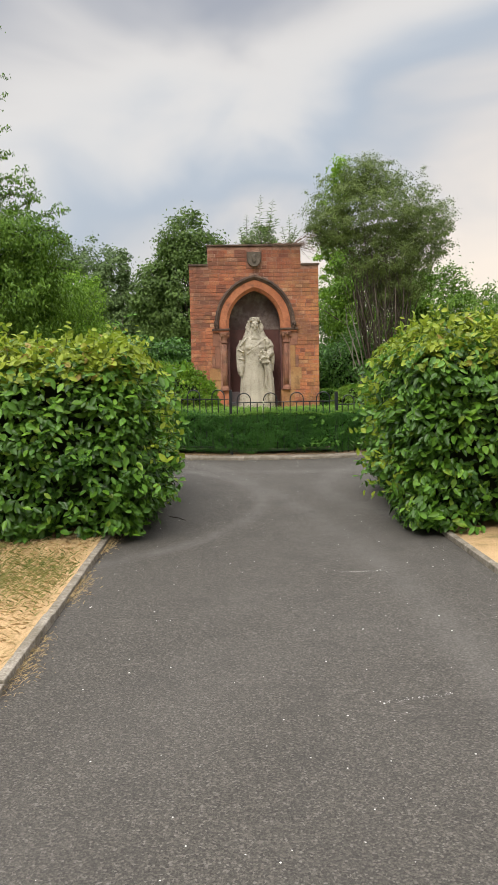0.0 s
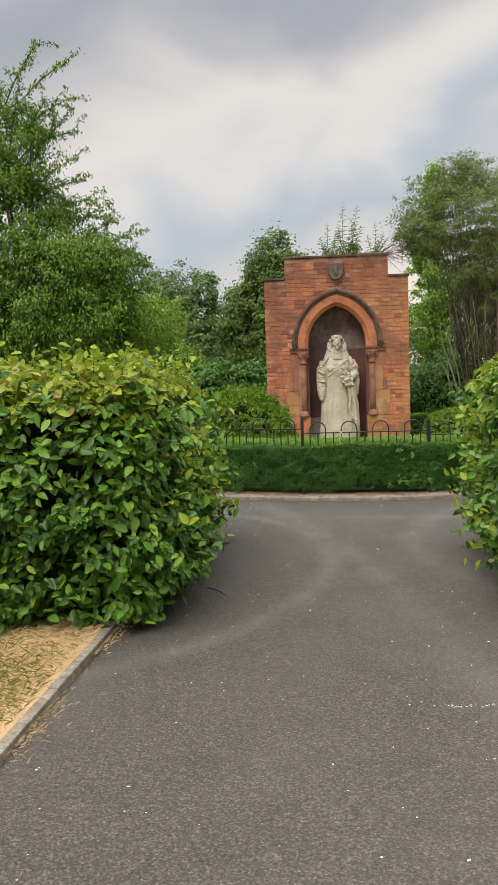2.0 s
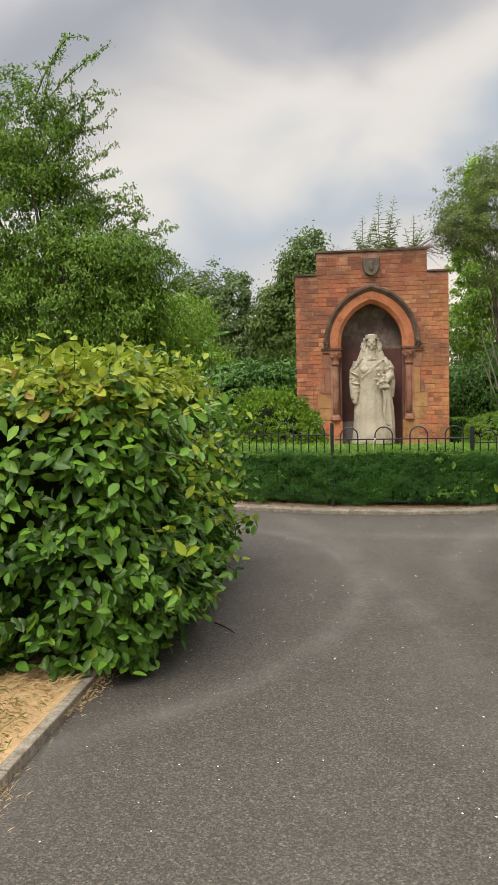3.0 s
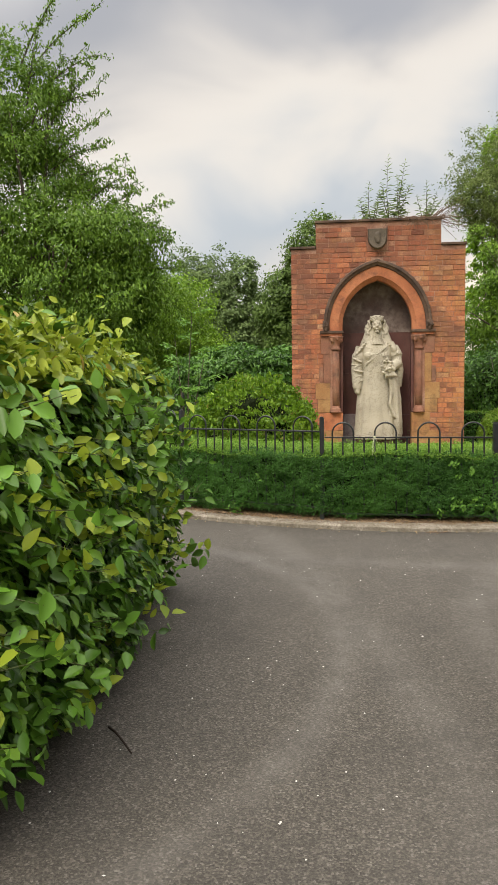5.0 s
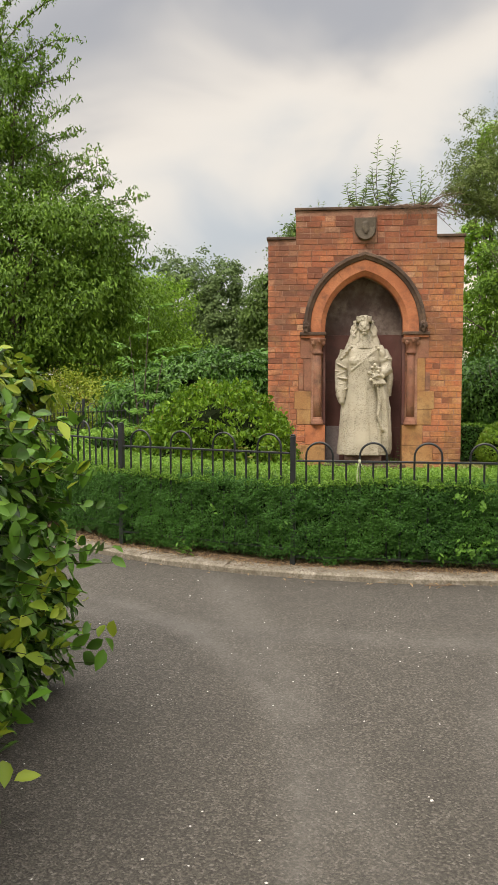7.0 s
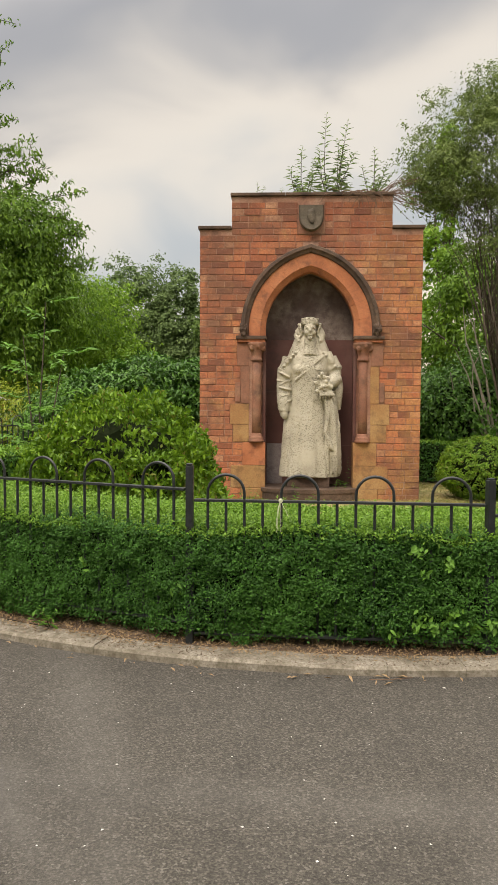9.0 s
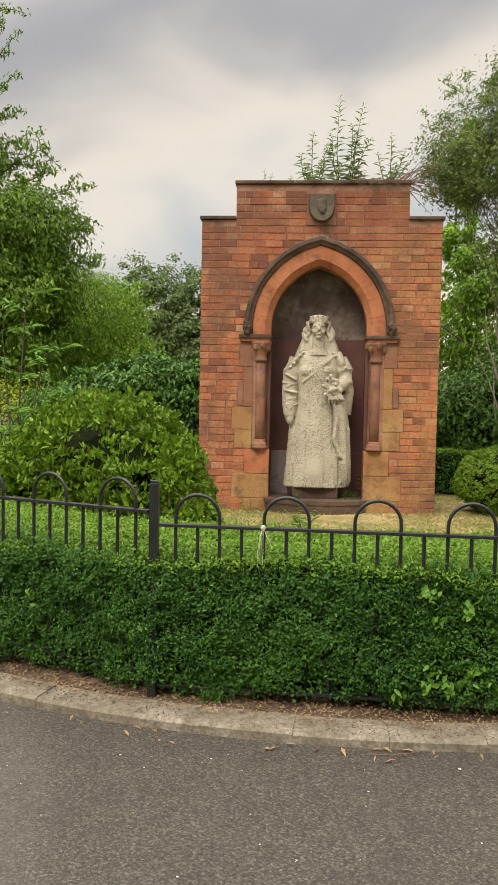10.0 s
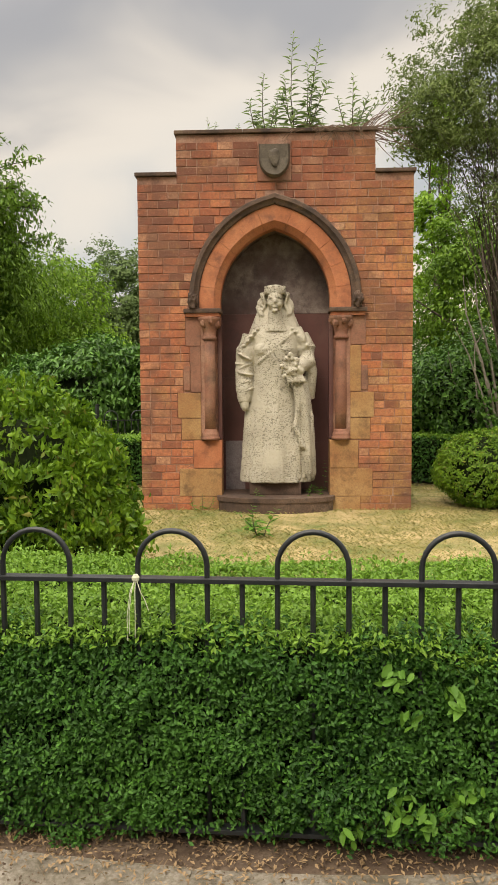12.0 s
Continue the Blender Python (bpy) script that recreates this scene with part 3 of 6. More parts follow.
def wall_core():
    """Front slab with the niche cut through, a back slab and the shoulders."""
    bm = bmesh.new()
    pts = arch_points(R_IN + 0.12)
    j = JAMB + 0.12
    inner = [(-j, 0.0)] + pts + [(j, 0.0)]
    outer = [(-1.525, 0.0)]
    cuts = [(-1.525, 3.77), (-1.085, 3.77), (-1.085, 4.215), (1.105, 4.215), (1.105, 3.77), (1.525, 3.77), (1.525, 0.0)]
    outer += cuts
    f = [bm.verts.new((x, FACE + 0.005, z)) for x, z in outer]
    g = [bm.verts.new((x, FACE + 0.005, z)) for x, z in inner]
    es = [bm.edges.new((a, b)) for a, b in zip(f, f[1:])] + [bm.edges.new((a, b)) for a, b in zip(g, g[1:])]
    es += [bm.edges.new((f[0], g[0])), bm.edges.new((f[-1], g[-1]))]
    bmesh.ops.triangle_fill(bm, use_beauty=True, edges=es)
    ext = bmesh.ops.extrude_face_region(bm, geom=bm.faces[:])
    for v in ext["geom"]:
        if isinstance(v, bmesh.types.BMVert):
            v.co.y = FACE + DEPTH - 0.3
    bmesh.ops.recalc_face_normals(bm, faces=bm.faces[:])
    box(bm, -1.083, 1.103, FACE + 0.004, FACE + DEPTH - 0.31, 3.70, 4.214)
    box(bm, -1.525, 1.525, FACE + DEPTH - 0.29, FACE + DEPTH, 0.0, 3.76)
    box(bm, -1.085, 1.105, FACE + DEPTH - 0.29, FACE + DEPTH, 3.761, 4.21)
    return bm


part("wall_core", wall_core(), MORTAR, monument, "mortar and rubble core of the brick wall")
# niche lining, slab by slab
niche = new("niche"); niche.parent = monument
for z0, z1, m in ((0.2, 0.78, NICHE_STONE), (0.78, 1.55, NICHE_STONE), (1.55, 2.30, NICHE_STONE), (2.30, 3.45, NICHE_GREY)):
    part("niche_slab", boxed(-0.74, 0.74, FACE + 0.50, FACE + 0.62, z0 + 0.001, z1 - 0.001, 0.002), m, niche)
for s in (-1, 1):
    part("niche_side", boxed(min(s * 0.63, s * 0.72), max(s * 0.63, s * 0.72), FACE + 0.22, FACE + 0.50, 0.0, Z_S), NICHE_STONE, niche)
part("patched_panel", boxed(-0.60, -0.37, FACE + 0.488, FACE + 0.50, 0.2, 0.80, 0.003), stone_material("grey_patch_stone", (0.20, 0.17, 0.17), (0.27, 0.23, 0.23), (0.32, 0.28, 0.27), (0.12, 0.08, 0.08)), niche, "pale grey patched panel")
bm = bmesh.new()
pin, pout = arch_points(R_IN + 0.02, 14), arch_points(R_IN + 0.125, 14)
rows = [[bm.verts.new((x, y, z)) for x, z in p] for p, y in ((pin, FACE + 0.2), (pin, FACE + 0.5), (pout, FACE + 0.5), (pout, FACE + 0.2))]
for a, b in zip(rows, rows[1:] + rows[:1]):
    for k in range(len(a) - 1):
        bm.faces.new((a[k], a[k + 1], b[k + 1], b[k]))
part("niche_vault", bm, NICHE_GREY, niche)


def ring_stone(r0, r1, t0, t1, side, y0, y1, chamfer=0.0, n=4):
    """One arch stone between the angles t0 and t1 of the left arc, mirrored by side."""
    bm = bmesh.new()
    rings = []
    for i in range(n + 1):
        t = t0 + (t1 - t0) * i / n
        prof = [(r0 + chamfer, y0), (r1, y0), (r1, y1), (r0, y1), (r0, y0 + chamfer)]
        rings.append([bm.verts.new((side * arc(r, t)[0], y, Z_C + (t * 0.85 if t < 0 else r * math.sin(t)))) for r, y in prof])
    m = len(rings[0])
    for a, b in zip(rings, rings[1:]):
        for k in range(m):
            bm.faces.new((a[k], a[(k + 1) % m], b[(k + 1) % m], b[k]))
    bm.faces.new(rings[0][::-1]); bm.faces.new(rings[-1])
    # cut at the crown so that the two arcs meet on the centre line
    bmesh.ops.bisect_plane(bm, geom=bm.verts[:] + bm.edges[:] + bm.faces[:], plane_co=(0, 0, 0), plane_no=(side, 0, 0), clear_inner=False, clear_outer=False)
    for v in [v for v in bm.verts if v.co.x * side > 1e-5]:
        v.co.x = 0.0
    bmesh.ops.recalc_face_normals(bm, faces=bm.faces[:])
    return bm


arch = new("arch"); arch.parent = monument
cuts = [-0.11, 0.15, 0.40, 0.66, 0.92, 1.17, 1.55]
for side in (-1, 1):
    for a, b in zip(cuts, cuts[1:]):
        part("arch_stone", ring_stone(R_IN, R_RING, a + 0.0015, b - 0.0015, -side, FACE - 0.012, FACE + 0.22, 0.07), ORANGE_STONE, arch)
hood = new("hood_mould"); hood.parent = monument
for side in (-1, 1):
    for a, b in ((-0.17, 0.34), (0.34, 0.68), (0.68, 1.08)):
        bm = bmesh.new()
        t_top = math.acos(A_C / R_HOOD)
        rings = []
        prof = [(R_RING - 0.004, FACE + 0.02), (R_RING + 0.008, FACE - 0.035), (R_RING + 0.035, FACE - 0.05), (R_RING + 0.06, FACE - 0.075), (R_HOOD - 0.012, FACE - 0.07), (R_HOOD, FACE - 0.05), (R_HOOD, FACE + 0.02)]
        for i in range(8):
            t = t_top * (a + (b - a) * i / 7)
            rings.append([bm.verts.new((-side * arc(r, t)[0], y, Z_C + (t * 0.47 if t < 0 else r * math.sin(t)))) for r, y in prof])
        m = len(prof)
        for p, q in zip(rings, rings[1:]):
            for k in range(m):
                bm.faces.new((p[k], p[(k + 1) % m], q[(k + 1) % m], q[k]))
        bm.faces.new(rings[0]); bm.faces.new(rings[-1][::-1])
        for v in bm.verts:
            if -side * v.co.x > 0:
                v.co.x = 0.0
        bmesh.ops.recalc_face_normals(bm, faces=bm.faces[:])
        part("hood_stone", bm, DARK_STONE, hood)


def carved_lump(cx, cy, cz, rx, ry, rz, seed, amount=0.3, freq=9.0, sub=3):
    bm = bmesh.new()
    bmesh.ops.create_icosphere(bm, subdivisions=sub, radius=1)
    for v in bm.verts:
        d = 1 + amount * noise.noise(Vector((v.co.x * rx, v.co.y * ry, v.co.z * rz)) * freq * 3 + Vector((seed * 3.1, 0, 0)))
        v.co = Vector((cx + v.co.x * rx * d, cy + v.co.y * ry * d, cz + v.co.z * rz * d))
    return bm


for s in (-1, 1):
    part("label_stop", carved_lump(s * 0.915, FACE - 0.06, 2.40, 0.058, 0.07, 0.095, s + 2, 0.45, 12), DARK_STONE, monument, "carved foliage stop at the foot of the hood")
    # impost slab in two steps over the capital
    im = new("impost"); im.parent = monument
    a, b = sorted((s * 0.60, s * 1.02))
    part("impost_slab", boxed(a, b, FACE - 0.075, FACE + 0.24, 2.265, 2.315, 0.012), DARK_STONE, im)
    part("impost_bed", boxed(a + 0.02, b - 0.02, FACE - 0.05, FACE + 0.24, 2.225, 2.268, 0.01), ORANGE_STONE, im)
    col = new("column"); col.parent = monument
    cx, cy = s * 0.738, FACE + 0.03
    bm = bmesh.new()
    lathe(bm, [(0.064, 0.93), (0.066, 1.3), (0.064, 1.7), (0.061, 1.975)], 20, (cx, cy, 0))
    part("shaft", bm, SHAFT_STONE, col, smooth=True)
    bm = bmesh.new()
    lathe(bm, [(0.108, 0.845), (0.108, 0.875), (0.094, 0.885), (0.100, 0.905), (0.090, 0.925), (0.074, 0.935), (0.078, 0.955), (0.065, 0.965)], 20, (cx, cy, 0))
    part("base", bm, SHAFT_STONE, col, smooth=True)
    bm = bmesh.new()
    lathe(bm, [(0.063, 1.965), (0.084, 1.975), (0.084, 2.0), (0.070, 2.012), (0.075, 2.06), (0.092, 2.12), (0.13, 2.19), (0.14, 2.222)], 20, (cx, cy, 0))
    cap = part("capital", bm, SHAFT_STONE, col, "carved leafy capital", smooth=True)
    for k in range(7):
        t = 2 * math.pi * (k + 0.5) / 7
        part("capital_leaf", carved_lump(cx + 0.102 * math.cos(t), cy + 0.102 * math.sin(t), 2.15 + 0.03 * (k % 2), 0.036, 0.036, 0.05, k + s, 0.5, 14, 2), SHAFT_STONE, cap)
    # dressed blocks of the jamb
    jam = new("jamb"); jam.parent = monument

    def block(x0, x1, z0, z1, mat, proud=0.006, back=0.25):
        p, q = sorted((s * x0, s * x1))
        part("dressed_block", boxed(p, q, FACE - proud, FACE + back, z0 + 0.003, z1 - 0.003, 0.006), mat, jam)

    block(0.84, 1.005, 1.90, 2.225, SHAFT_STONE)
    block(0.835, 0.955, 1.38, 1.90, SHAFT_STONE if s < 0 else PALE_STONE)
    block(0.96, 1.03, 1.40, 1.68, SHAFT_STONE, 0.010)
    block(0.84, 1.10, 1.09, 1.38, PALE_STONE)
    block(0.84, 1.06, 0.845, 1.09, PALE_STONE)
    block(0.61, 0.93, 0.52, 0.842, ORANGE_STONE if s < 0 else PALE_STONE)
    block(0.61, 1.09, 0.20, 0.52, PALE_STONE)
    block(0.61, 0.95, 0.03, 0.20, PALE_STONE, 0.012)
    block(0.61, 0.655, 0.845, 2.225, NICHE_STONE, -0.12, 0.3)
    block(0.655, 0.84, 0.845, 2.225, SHAFT_STONE, -0.13, 0.3)

# copings
cop = new("coping"); cop.parent = monument
for x0, x1, z in ((-1.55, -1.09, 3.775), (1.11, 1.55, 3.775), (-1.105, -0.35, 4.22), (-0.347, 0.42, 4.22), (0.423, 1.125, 4.22)):
    part("coping_slab", boxed(x0, x1, FACE - 0.03, FACE + DEPTH + 0.03, z, z + 0.042, 0.008), DARK_STONE, cop)
# carved shield on a small block
sh = new("shield"); sh.parent = monument
part("shield_block", boxed(-0.185, 0.185, FACE - 0.012, FACE + 0.05, 3.70, 4.10, 0.01), SHAFT_STONE, sh)
bm = bmesh.new()
outline = [(-0.17, 4.09)] + [(-0.17 * math.cos(t), 3.93 - 0.20 * math.sin(t)) for t in (math.pi * i / 12 for i in range(13))] + [(0.17, 4.09)]
fr = [bm.verts.new((x * 0.9, FACE - 0.085 - 0.03 * (1 - (x / 0.17) ** 2), 3.9 + (z - 3.9) * 0.93)) for x, z in outline]
bk = [bm.verts.new((x, FACE - 0.025, z)) for x, z in outline]
bm.faces.new(fr)
for k in range(len(fr)):
    bm.faces.new((fr[k], bk[k], bk[(k + 1) % len(fr)], fr[(k + 1) % len(fr)]))
bmesh.ops.recalc_face_normals(bm, faces=bm.faces[:])
part("shield_face", bm, KERB_STONE_DARK, sh, "eroded carved shield")
part("shield_charge", carved_lump(0.0, FACE - 0.11, 3.93, 0.05, 0.02, 0.11, 9, 0.5, 10, 2), KERB_STONE_DARK, sh)

# rounded step and plinth
bm = bmesh.new()
outl = [(0.665 * math.cos(t), FACE - 0.02 - 0.30 * math.sin(t)) for t in (math.pi * i / 20 for i in range(21))]
for z0, z1, k in ((0.03, 0.165, 0.97), (0.165, 0.215, 1.0)):
    lo = [bm.verts.new((x * k, y * k + 0.0, z0)) for x, y in outl] + [bm.verts.new((-0.60, FACE + 0.5, z0)), bm.verts.new((0.60, FACE + 0.5, z0))]
    hi = [bm.verts.new((x * k, y * k, z1)) for x, y in outl] + [bm.verts.new((-0.60, FACE + 0.5, z1)), bm.verts.new((0.60, FACE + 0.5, z1))]
    bm.faces.new(lo[::-1]); bm.faces.new(hi)
    for a in range(len(lo)):
        bm.faces.new((lo[a], lo[(a + 1) % len(lo)], hi[(a + 1) % len(lo)], hi[a]))
bmesh.ops.recalc_face_normals(bm, faces=bm.faces[:])
part("step", bm, DARK_STONE, monument, "rounded worn stone step")

# ---------------------------------------------------------------- statue


def loft(bm, sections, sides=40, folds=0, fold_amp=0.0, seed=0.0):
    """Sections (cx, cy, z, rx, ry): ovals joined upwards, with pleats of a given count."""
    rings = []
    zs = [s[2] for s in sections]
    for cx, cy, z, rx, ry in sections:
        low = (zs[-1] - z) / (zs[-1] - zs[0])
        ring = []
        for k in range(sides):
            t = 2 * math.pi * k / sides
            w = 1 + fold_amp * low * (math.sin(folds * t + seed) + 0.5 * math.sin((folds * 2 - 3) * t + 1.3 * seed + z))
            ring.append(bm.verts.new((cx + rx * w * math.cos(t), cy + ry * w * math.sin(t), z)))
        rings.append(ring)
    for a, b in zip(rings, rings[1:]):
        for k in range(sides):
            bm.faces.new((a[k], a[(k + 1) % sides], b[(k + 1) % sides], b[k]))
    bm.faces.new(rings[0][::-1]); bm.faces.new(rings[-1])


def blob(bm, c, r, rot=(0, 0, 0), sub=2):
    g = bmesh.ops.create_icosphere(bm, subdivisions=sub, radius=1)
    m = pose(*c, *rot) @ Matrix.Diagonal((*r, 1))
    bmesh.ops.transform(bm, matrix=m, verts=g["verts"])


def build_statue():
    bm = bmesh.new()
    y = FACE + 0.17
    # skirt and train
    loft(bm, [(0.0, y, 0.355, 0.405, 0.25), (0.0, y, 0.6, 0.385, 0.24), (0.0, y, 0.95, 0.35, 0.22), (0.0, y, 1.3, 0.31, 0.20), (0.0, y, 1.5, 0.27, 0.185), (0.0, y, 1.62, 0.25, 0.18)], 64, 11, 0.045, 0.4)
    # body and shoulders
    loft(bm, [(0, y, 1.5, 0.26, 0.18), (0, y - 0.01, 1.68, 0.245, 0.175), (0, y - 0.015, 1.88, 0.27, 0.185), (0, y, 2.02, 0.30, 0.17), (0, y + 0.01, 2.10, 0.25, 0.14), (0, y + 0.01, 2.18, 0.11, 0.10), (0, y, 2.28, 0.075, 0.08)], 40)
    # front panel of the gown, a little proud
    loft(bm, [(-0.01, y - 0.08, 0.365, 0.24, 0.20), (-0.01, y - 0.07, 0.9, 0.19, 0.175), (0.0, y - 0.05, 1.4, 0.14, 0.15)], 32, 9, 0.03, 1.0)
    # hanging sleeve and arm on the one side
    tube(bm, [(-0.28, y, 2.02), (-0.335, y - 0.02, 1.85), (-0.355, y - 0.04, 1.62), (-0.355, y - 0.08, 1.42), (-0.35, y - 0.1, 1.27)], [0.10, 0.115, 0.105, 0.095, 0.07], 16)
    for k in range(7):
        blob(bm, (-0.35 - 0.02 * math.sin(k * 1.9), y - 0.08 - 0.03 * math.cos(k * 2.3), 1.78 - k * 0.062), (0.098, 0.088, 0.018), (18 * math.sin(k * 2.2), 28 * math.cos(k * 1.7), 0))
    blob(bm, (-0.345, y - 0.12, 1.235), (0.05, 0.05, 0.075))
    tube(bm, [(-0.30, y - 0.04, 1.55), (-0.385, y - 0.02, 1.32), (-0.37, y, 1.20)], [0.05, 0.06, 0.03], 10)
    # bent arm on the other, with sleeve fall
    tube(bm, [(0.28, y, 2.02), (0.35, y - 0.02, 1.86), (0.365, y - 0.06, 1.72), (0.26, y - 0.18, 1.66), (0.14, y - 0.24, 1.61)], [0.10, 0.115, 0.105, 0.085, 0.055], 16)
    tube(bm, [(0.37, y - 0.04, 1.80), (0.405, y - 0.03, 1.60), (0.40, y - 0.02, 1.42), (0.42, y, 1.30)], [0.07, 0.075, 0.06, 0.03], 12)
    blob(bm, (0.27, y - 0.24, 1.62), (0.06, 0.05, 0.05), (0, 30, 0))
    # posy in the bent arm, with leaves falling from it
    for k in range(22):
        t = k * 2.4
        r = 0.03 + 0.004 * k
        blob(bm, (0.17 + r * math.cos(t), y - 0.26 - 0.02 * math.sin(t * 1.7), 1.66 + 1.25 * r * math.sin(t)), (0.034, 0.036, 0.034), sub=1)
    for k in range(6):
        tube(bm, [(0.14 + 0.03 * k, y - 0.25, 1.58), (0.15 + 0.035 * k, y - 0.27, 1.50), (0.14 + 0.045 * k, y - 0.25, 1.42 + 0.012 * k)], [0.012, 0.018, 0.006], 6)
    # cloak falling beside the skirt
    loft(bm, [(0.375, y - 0.02, 0.365, 0.055, 0.13), (0.37, y - 0.05, 0.46, 0.08, 0.15), (0.36, y - 0.07, 0.62, 0.085, 0.16), (0.345, y - 0.07, 0.95, 0.09, 0.17), (0.31, y - 0.09, 1.3, 0.09, 0.16), (0.26, y - 0.11, 1.56, 0.08, 0.12)], 28, 5, 0.16, 2.2)
    tube(bm, [(0.20, y - 0.22, 1.50), (0.26, y - 0.22, 1.25), (0.22, y - 0.24, 1.0), (0.30, y - 0.22, 0.78), (0.38, y - 0.16, 0.70), (0.37, y - 0.12, 0.50)], [0.02, 0.032, 0.03, 0.034, 0.036, 0.02], 10)
    loft(bm, [(-0.33, y, 0.365, 0.07, 0.15), (-0.32, y, 0.8, 0.06, 0.13), (-0.30, y, 1.2, 0.05, 0.1)], 24, 4, 0.14, 0.7)
    # sash across the breast
    tube(bm, [(-0.20, y - 0.13, 1.70), (-0.08, y - 0.175, 1.80), (0.08, y - 0.17, 1.95), (0.22, y - 0.10, 2.06)], [0.02, 0.03, 0.03, 0.02], 8)
    blob(bm, (-0.12, y - 0.10, 1.86), (0.12, 0.10, 0.10)); blob(bm, (0.10, y - 0.10, 1.86), (0.12, 0.10, 0.10))
    # lace over the shoulders
    for s in (-1, 1):
        for k in range(14):
            blob(bm, (s * (0.20 + 0.014 * k % 0.17), y - 0.10 + 0.02 * math.sin(k * 2.1), 2.09 - 0.017 * k), (0.03, 0.04, 0.022), sub=1)
    # head, coronet, and long waved hair and veil to the shoulders
    blob(bm, (0, y - 0.095, 2.395), (0.088, 0.102, 0.132), sub=3)
    tube(bm, [(0, y - 0.190, 2.425), (0, y - 0.206, 2.392), (0, y - 0.212, 2.372)], [0.010, 0.015, 0.018], 8)
    blob(bm, (0, y - 0.182, 2.330), (0.032, 0.022, 0.012))
    blob(bm, (0, y - 0.168, 2.290), (0.036, 0.032, 0.026))
    for s in (-1, 1):
        blob(bm, (s * 0.040, y - 0.180, 2.432), (0.030, 0.016, 0.010), (0, s * 8, 0))
        blob(bm, (s * 0.052, y - 0.160, 2.365), (0.030, 0.030, 0.036))
    lathe(bm, [(0.118, 2.478), (0.126, 2.50), (0.122, 2.535), (0.112, 2.56), (0.05, 2.585)], 28, (0, y - 0.045, 0))
    for k in range(11):
        t = 2 * math.pi * k / 11
        blob(bm, (0.115 * math.cos(t), y - 0.045 + 0.115 * math.sin(t), 2.560), (0.015, 0.015, 0.016), sub=1)
    blob(bm, (0, y + 0.05, 2.42), (0.14, 0.11, 0.17))
    loft(bm, [(0, y + 0.03, 1.95, 0.33, 0.13), (0, y + 0.02, 2.10, 0.285, 0.125), (0, y + 0.025, 2.22, 0.235, 0.105), (0, y + 0.05, 2.36, 0.185, 0.08), (0, y + 0.05, 2.48, 0.145, 0.08), (0, y + 0.03, 2.55, 0.10, 0.08)], 36, 9, 0.04, 0.3)
    loft(bm, [(0, y - 0.05, 2.06, 0.16, 0.13), (0, y - 0.07, 2.17, 0.085, 0.085), (0, y - 0.075, 2.32, 0.066, 0.075)], 24)
    for s in (-1, 1):
        for q, (a0, a1, r0) in enumerate(((0.118, 0.150, 0.020), (0.138, 0.200, 0.026), (0.150, 0.255, 0.030))):
            line = [(s * (a0 + (a1 - a0) * u ** 1.3 + 0.016 * math.sin(u * 13 + q * 2)), y - 0.045 + 0.03 * q + 0.012 * math.cos(u * 15 + q), 2.50 - (0.36 + 0.05 * q) * u) for u in (i / 9 for i in range(10))]
            tube(bm, line, [r0 * (0.8 + 0.35 * math.sin(math.pi * i / 9) + 0.18 * math.sin(i * 2.2 + q)) for i in range(10)], 10)
    tube(bm, [(0.25, y - 0.08, 2.1), (0.30, y - 0.1, 1.98), (0.33, y - 0.08, 1.86)], [0.05, 0.055, 0.03], 10)
    # smooth folds of the mantle down the one side, with a turned-over edge
    for q in range(4):
        x0 = 0.25 + 0.05 * q
        tube(bm, [(x0 - 0.03, y - 0.20 + 0.02 * q, 1.42 - 0.06 * q), (x0 + 0.01, y - 0.21 + 0.02 * q, 1.1), (x0 + 0.015 * math.sin(q * 2), y - 0.20 + 0.02 * q, 0.8), (x0 + 0.02, y - 0.16 + 0.02 * q, 0.40)], [0.015, 0.026, 0.03, 0.022], 8)
    ob = mesh_object("statue", bm, STATUE_STONE, True)
    r = ob.modifiers.new("join", "REMESH")
    r.mode, r.voxel_size, r.use_smooth_shade = "VOXEL", 0.008, True
    s = ob.modifiers.new("soften", "SMOOTH")
    s.factor, s.iterations = 0.5, 2
    tex = bpy.data.textures.new("carving", "CLOUDS")
    tex.noise_scale, tex.noise_depth = 0.035, 2
    d = ob.modifiers.new("carving", "DISPLACE")
    d.texture, d.strength, d.mid_level, d.texture_coords = tex, 0.008, 0.5, "LOCAL"
    return tagged(ob, "weathered pale stone statue of a crowned robed lady", "statue")


statue = build_statue()
plinth = mesh_object("statue_plinth", boxed(-0.30, 0.29, FACE + 0.0, FACE + 0.36, 0.214, 0.362, 0.012), DARK_STONE)
tagged(plinth, "low dark stone plinth under the statue", "plinth")

# ---------------------------------------------------------------- railing round the bed
N_PAN, PHI0 = 19, radians(-12.35)
STEP = 2 * math.pi / N_PAN
RAIL_Z, HALF = 0.868, R_FENCE * math.sin(STEP / 2)


